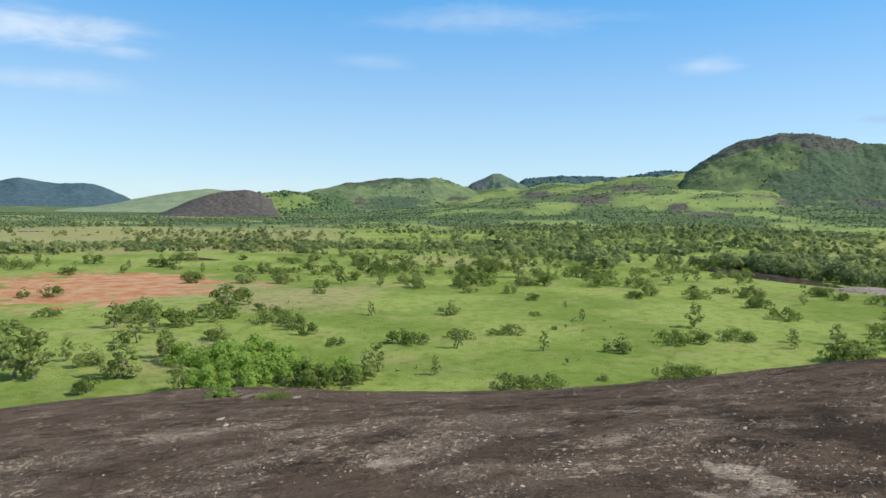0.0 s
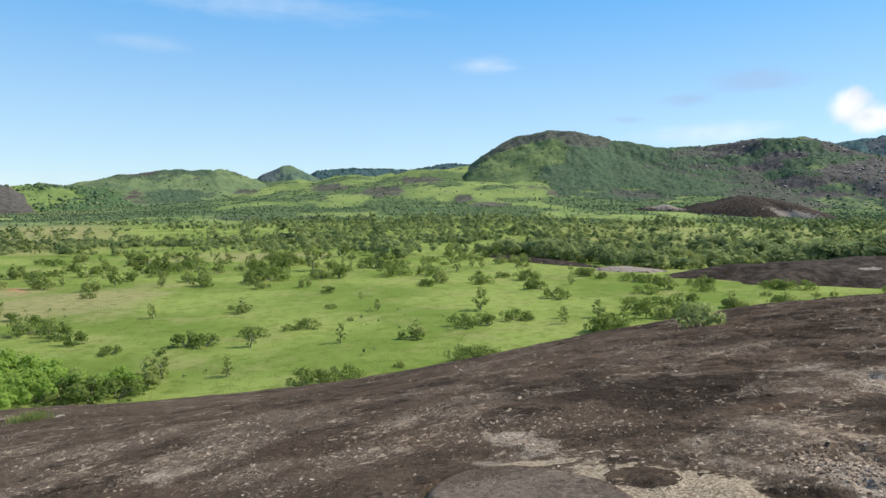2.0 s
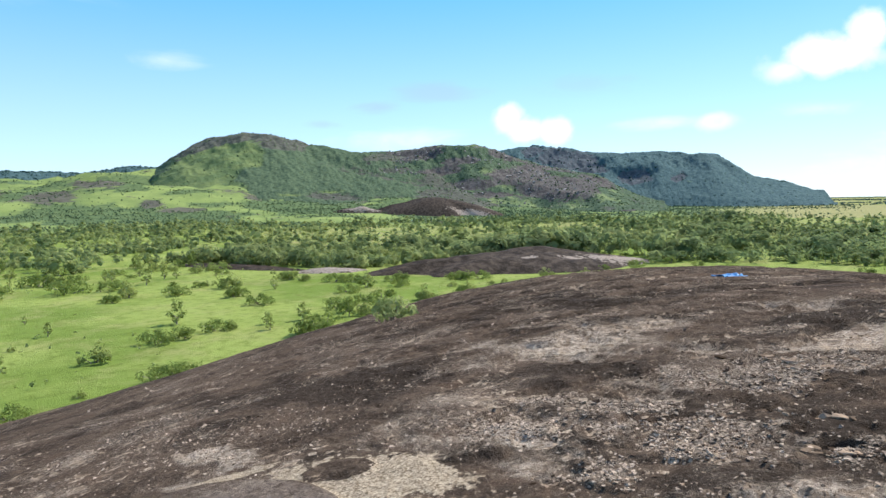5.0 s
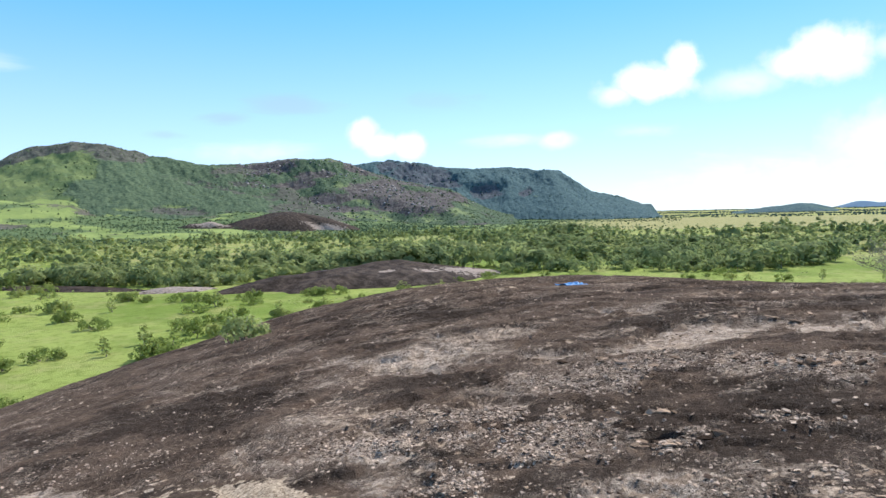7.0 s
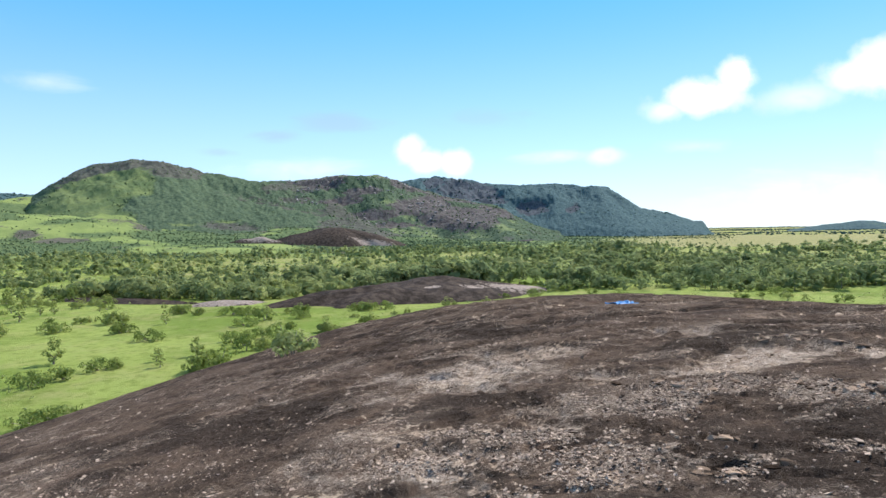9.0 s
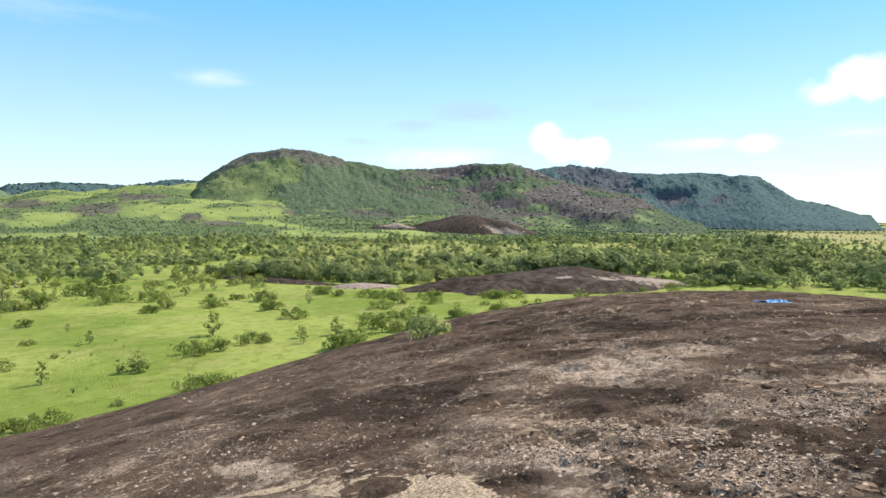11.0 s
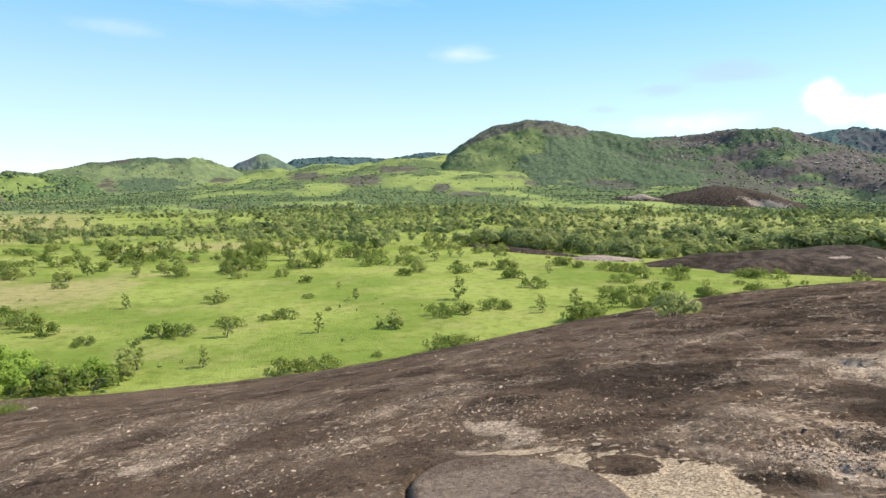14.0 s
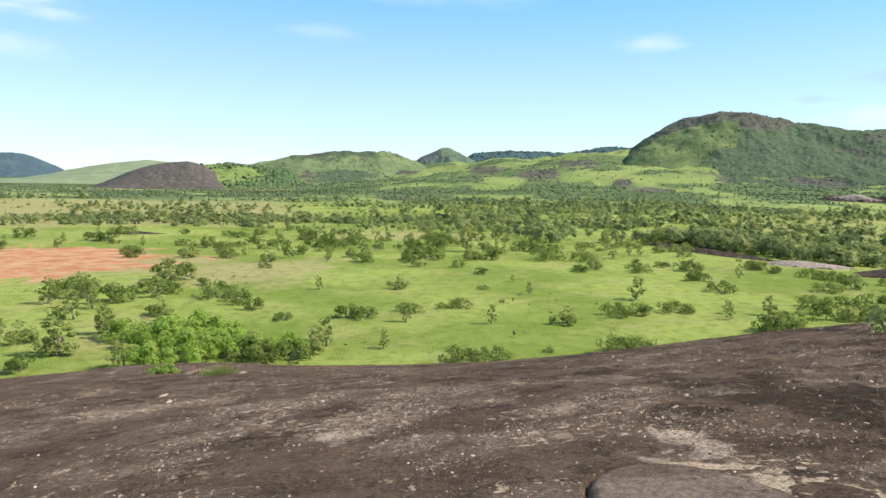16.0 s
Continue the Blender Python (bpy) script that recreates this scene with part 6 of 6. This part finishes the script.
lay_boulders()
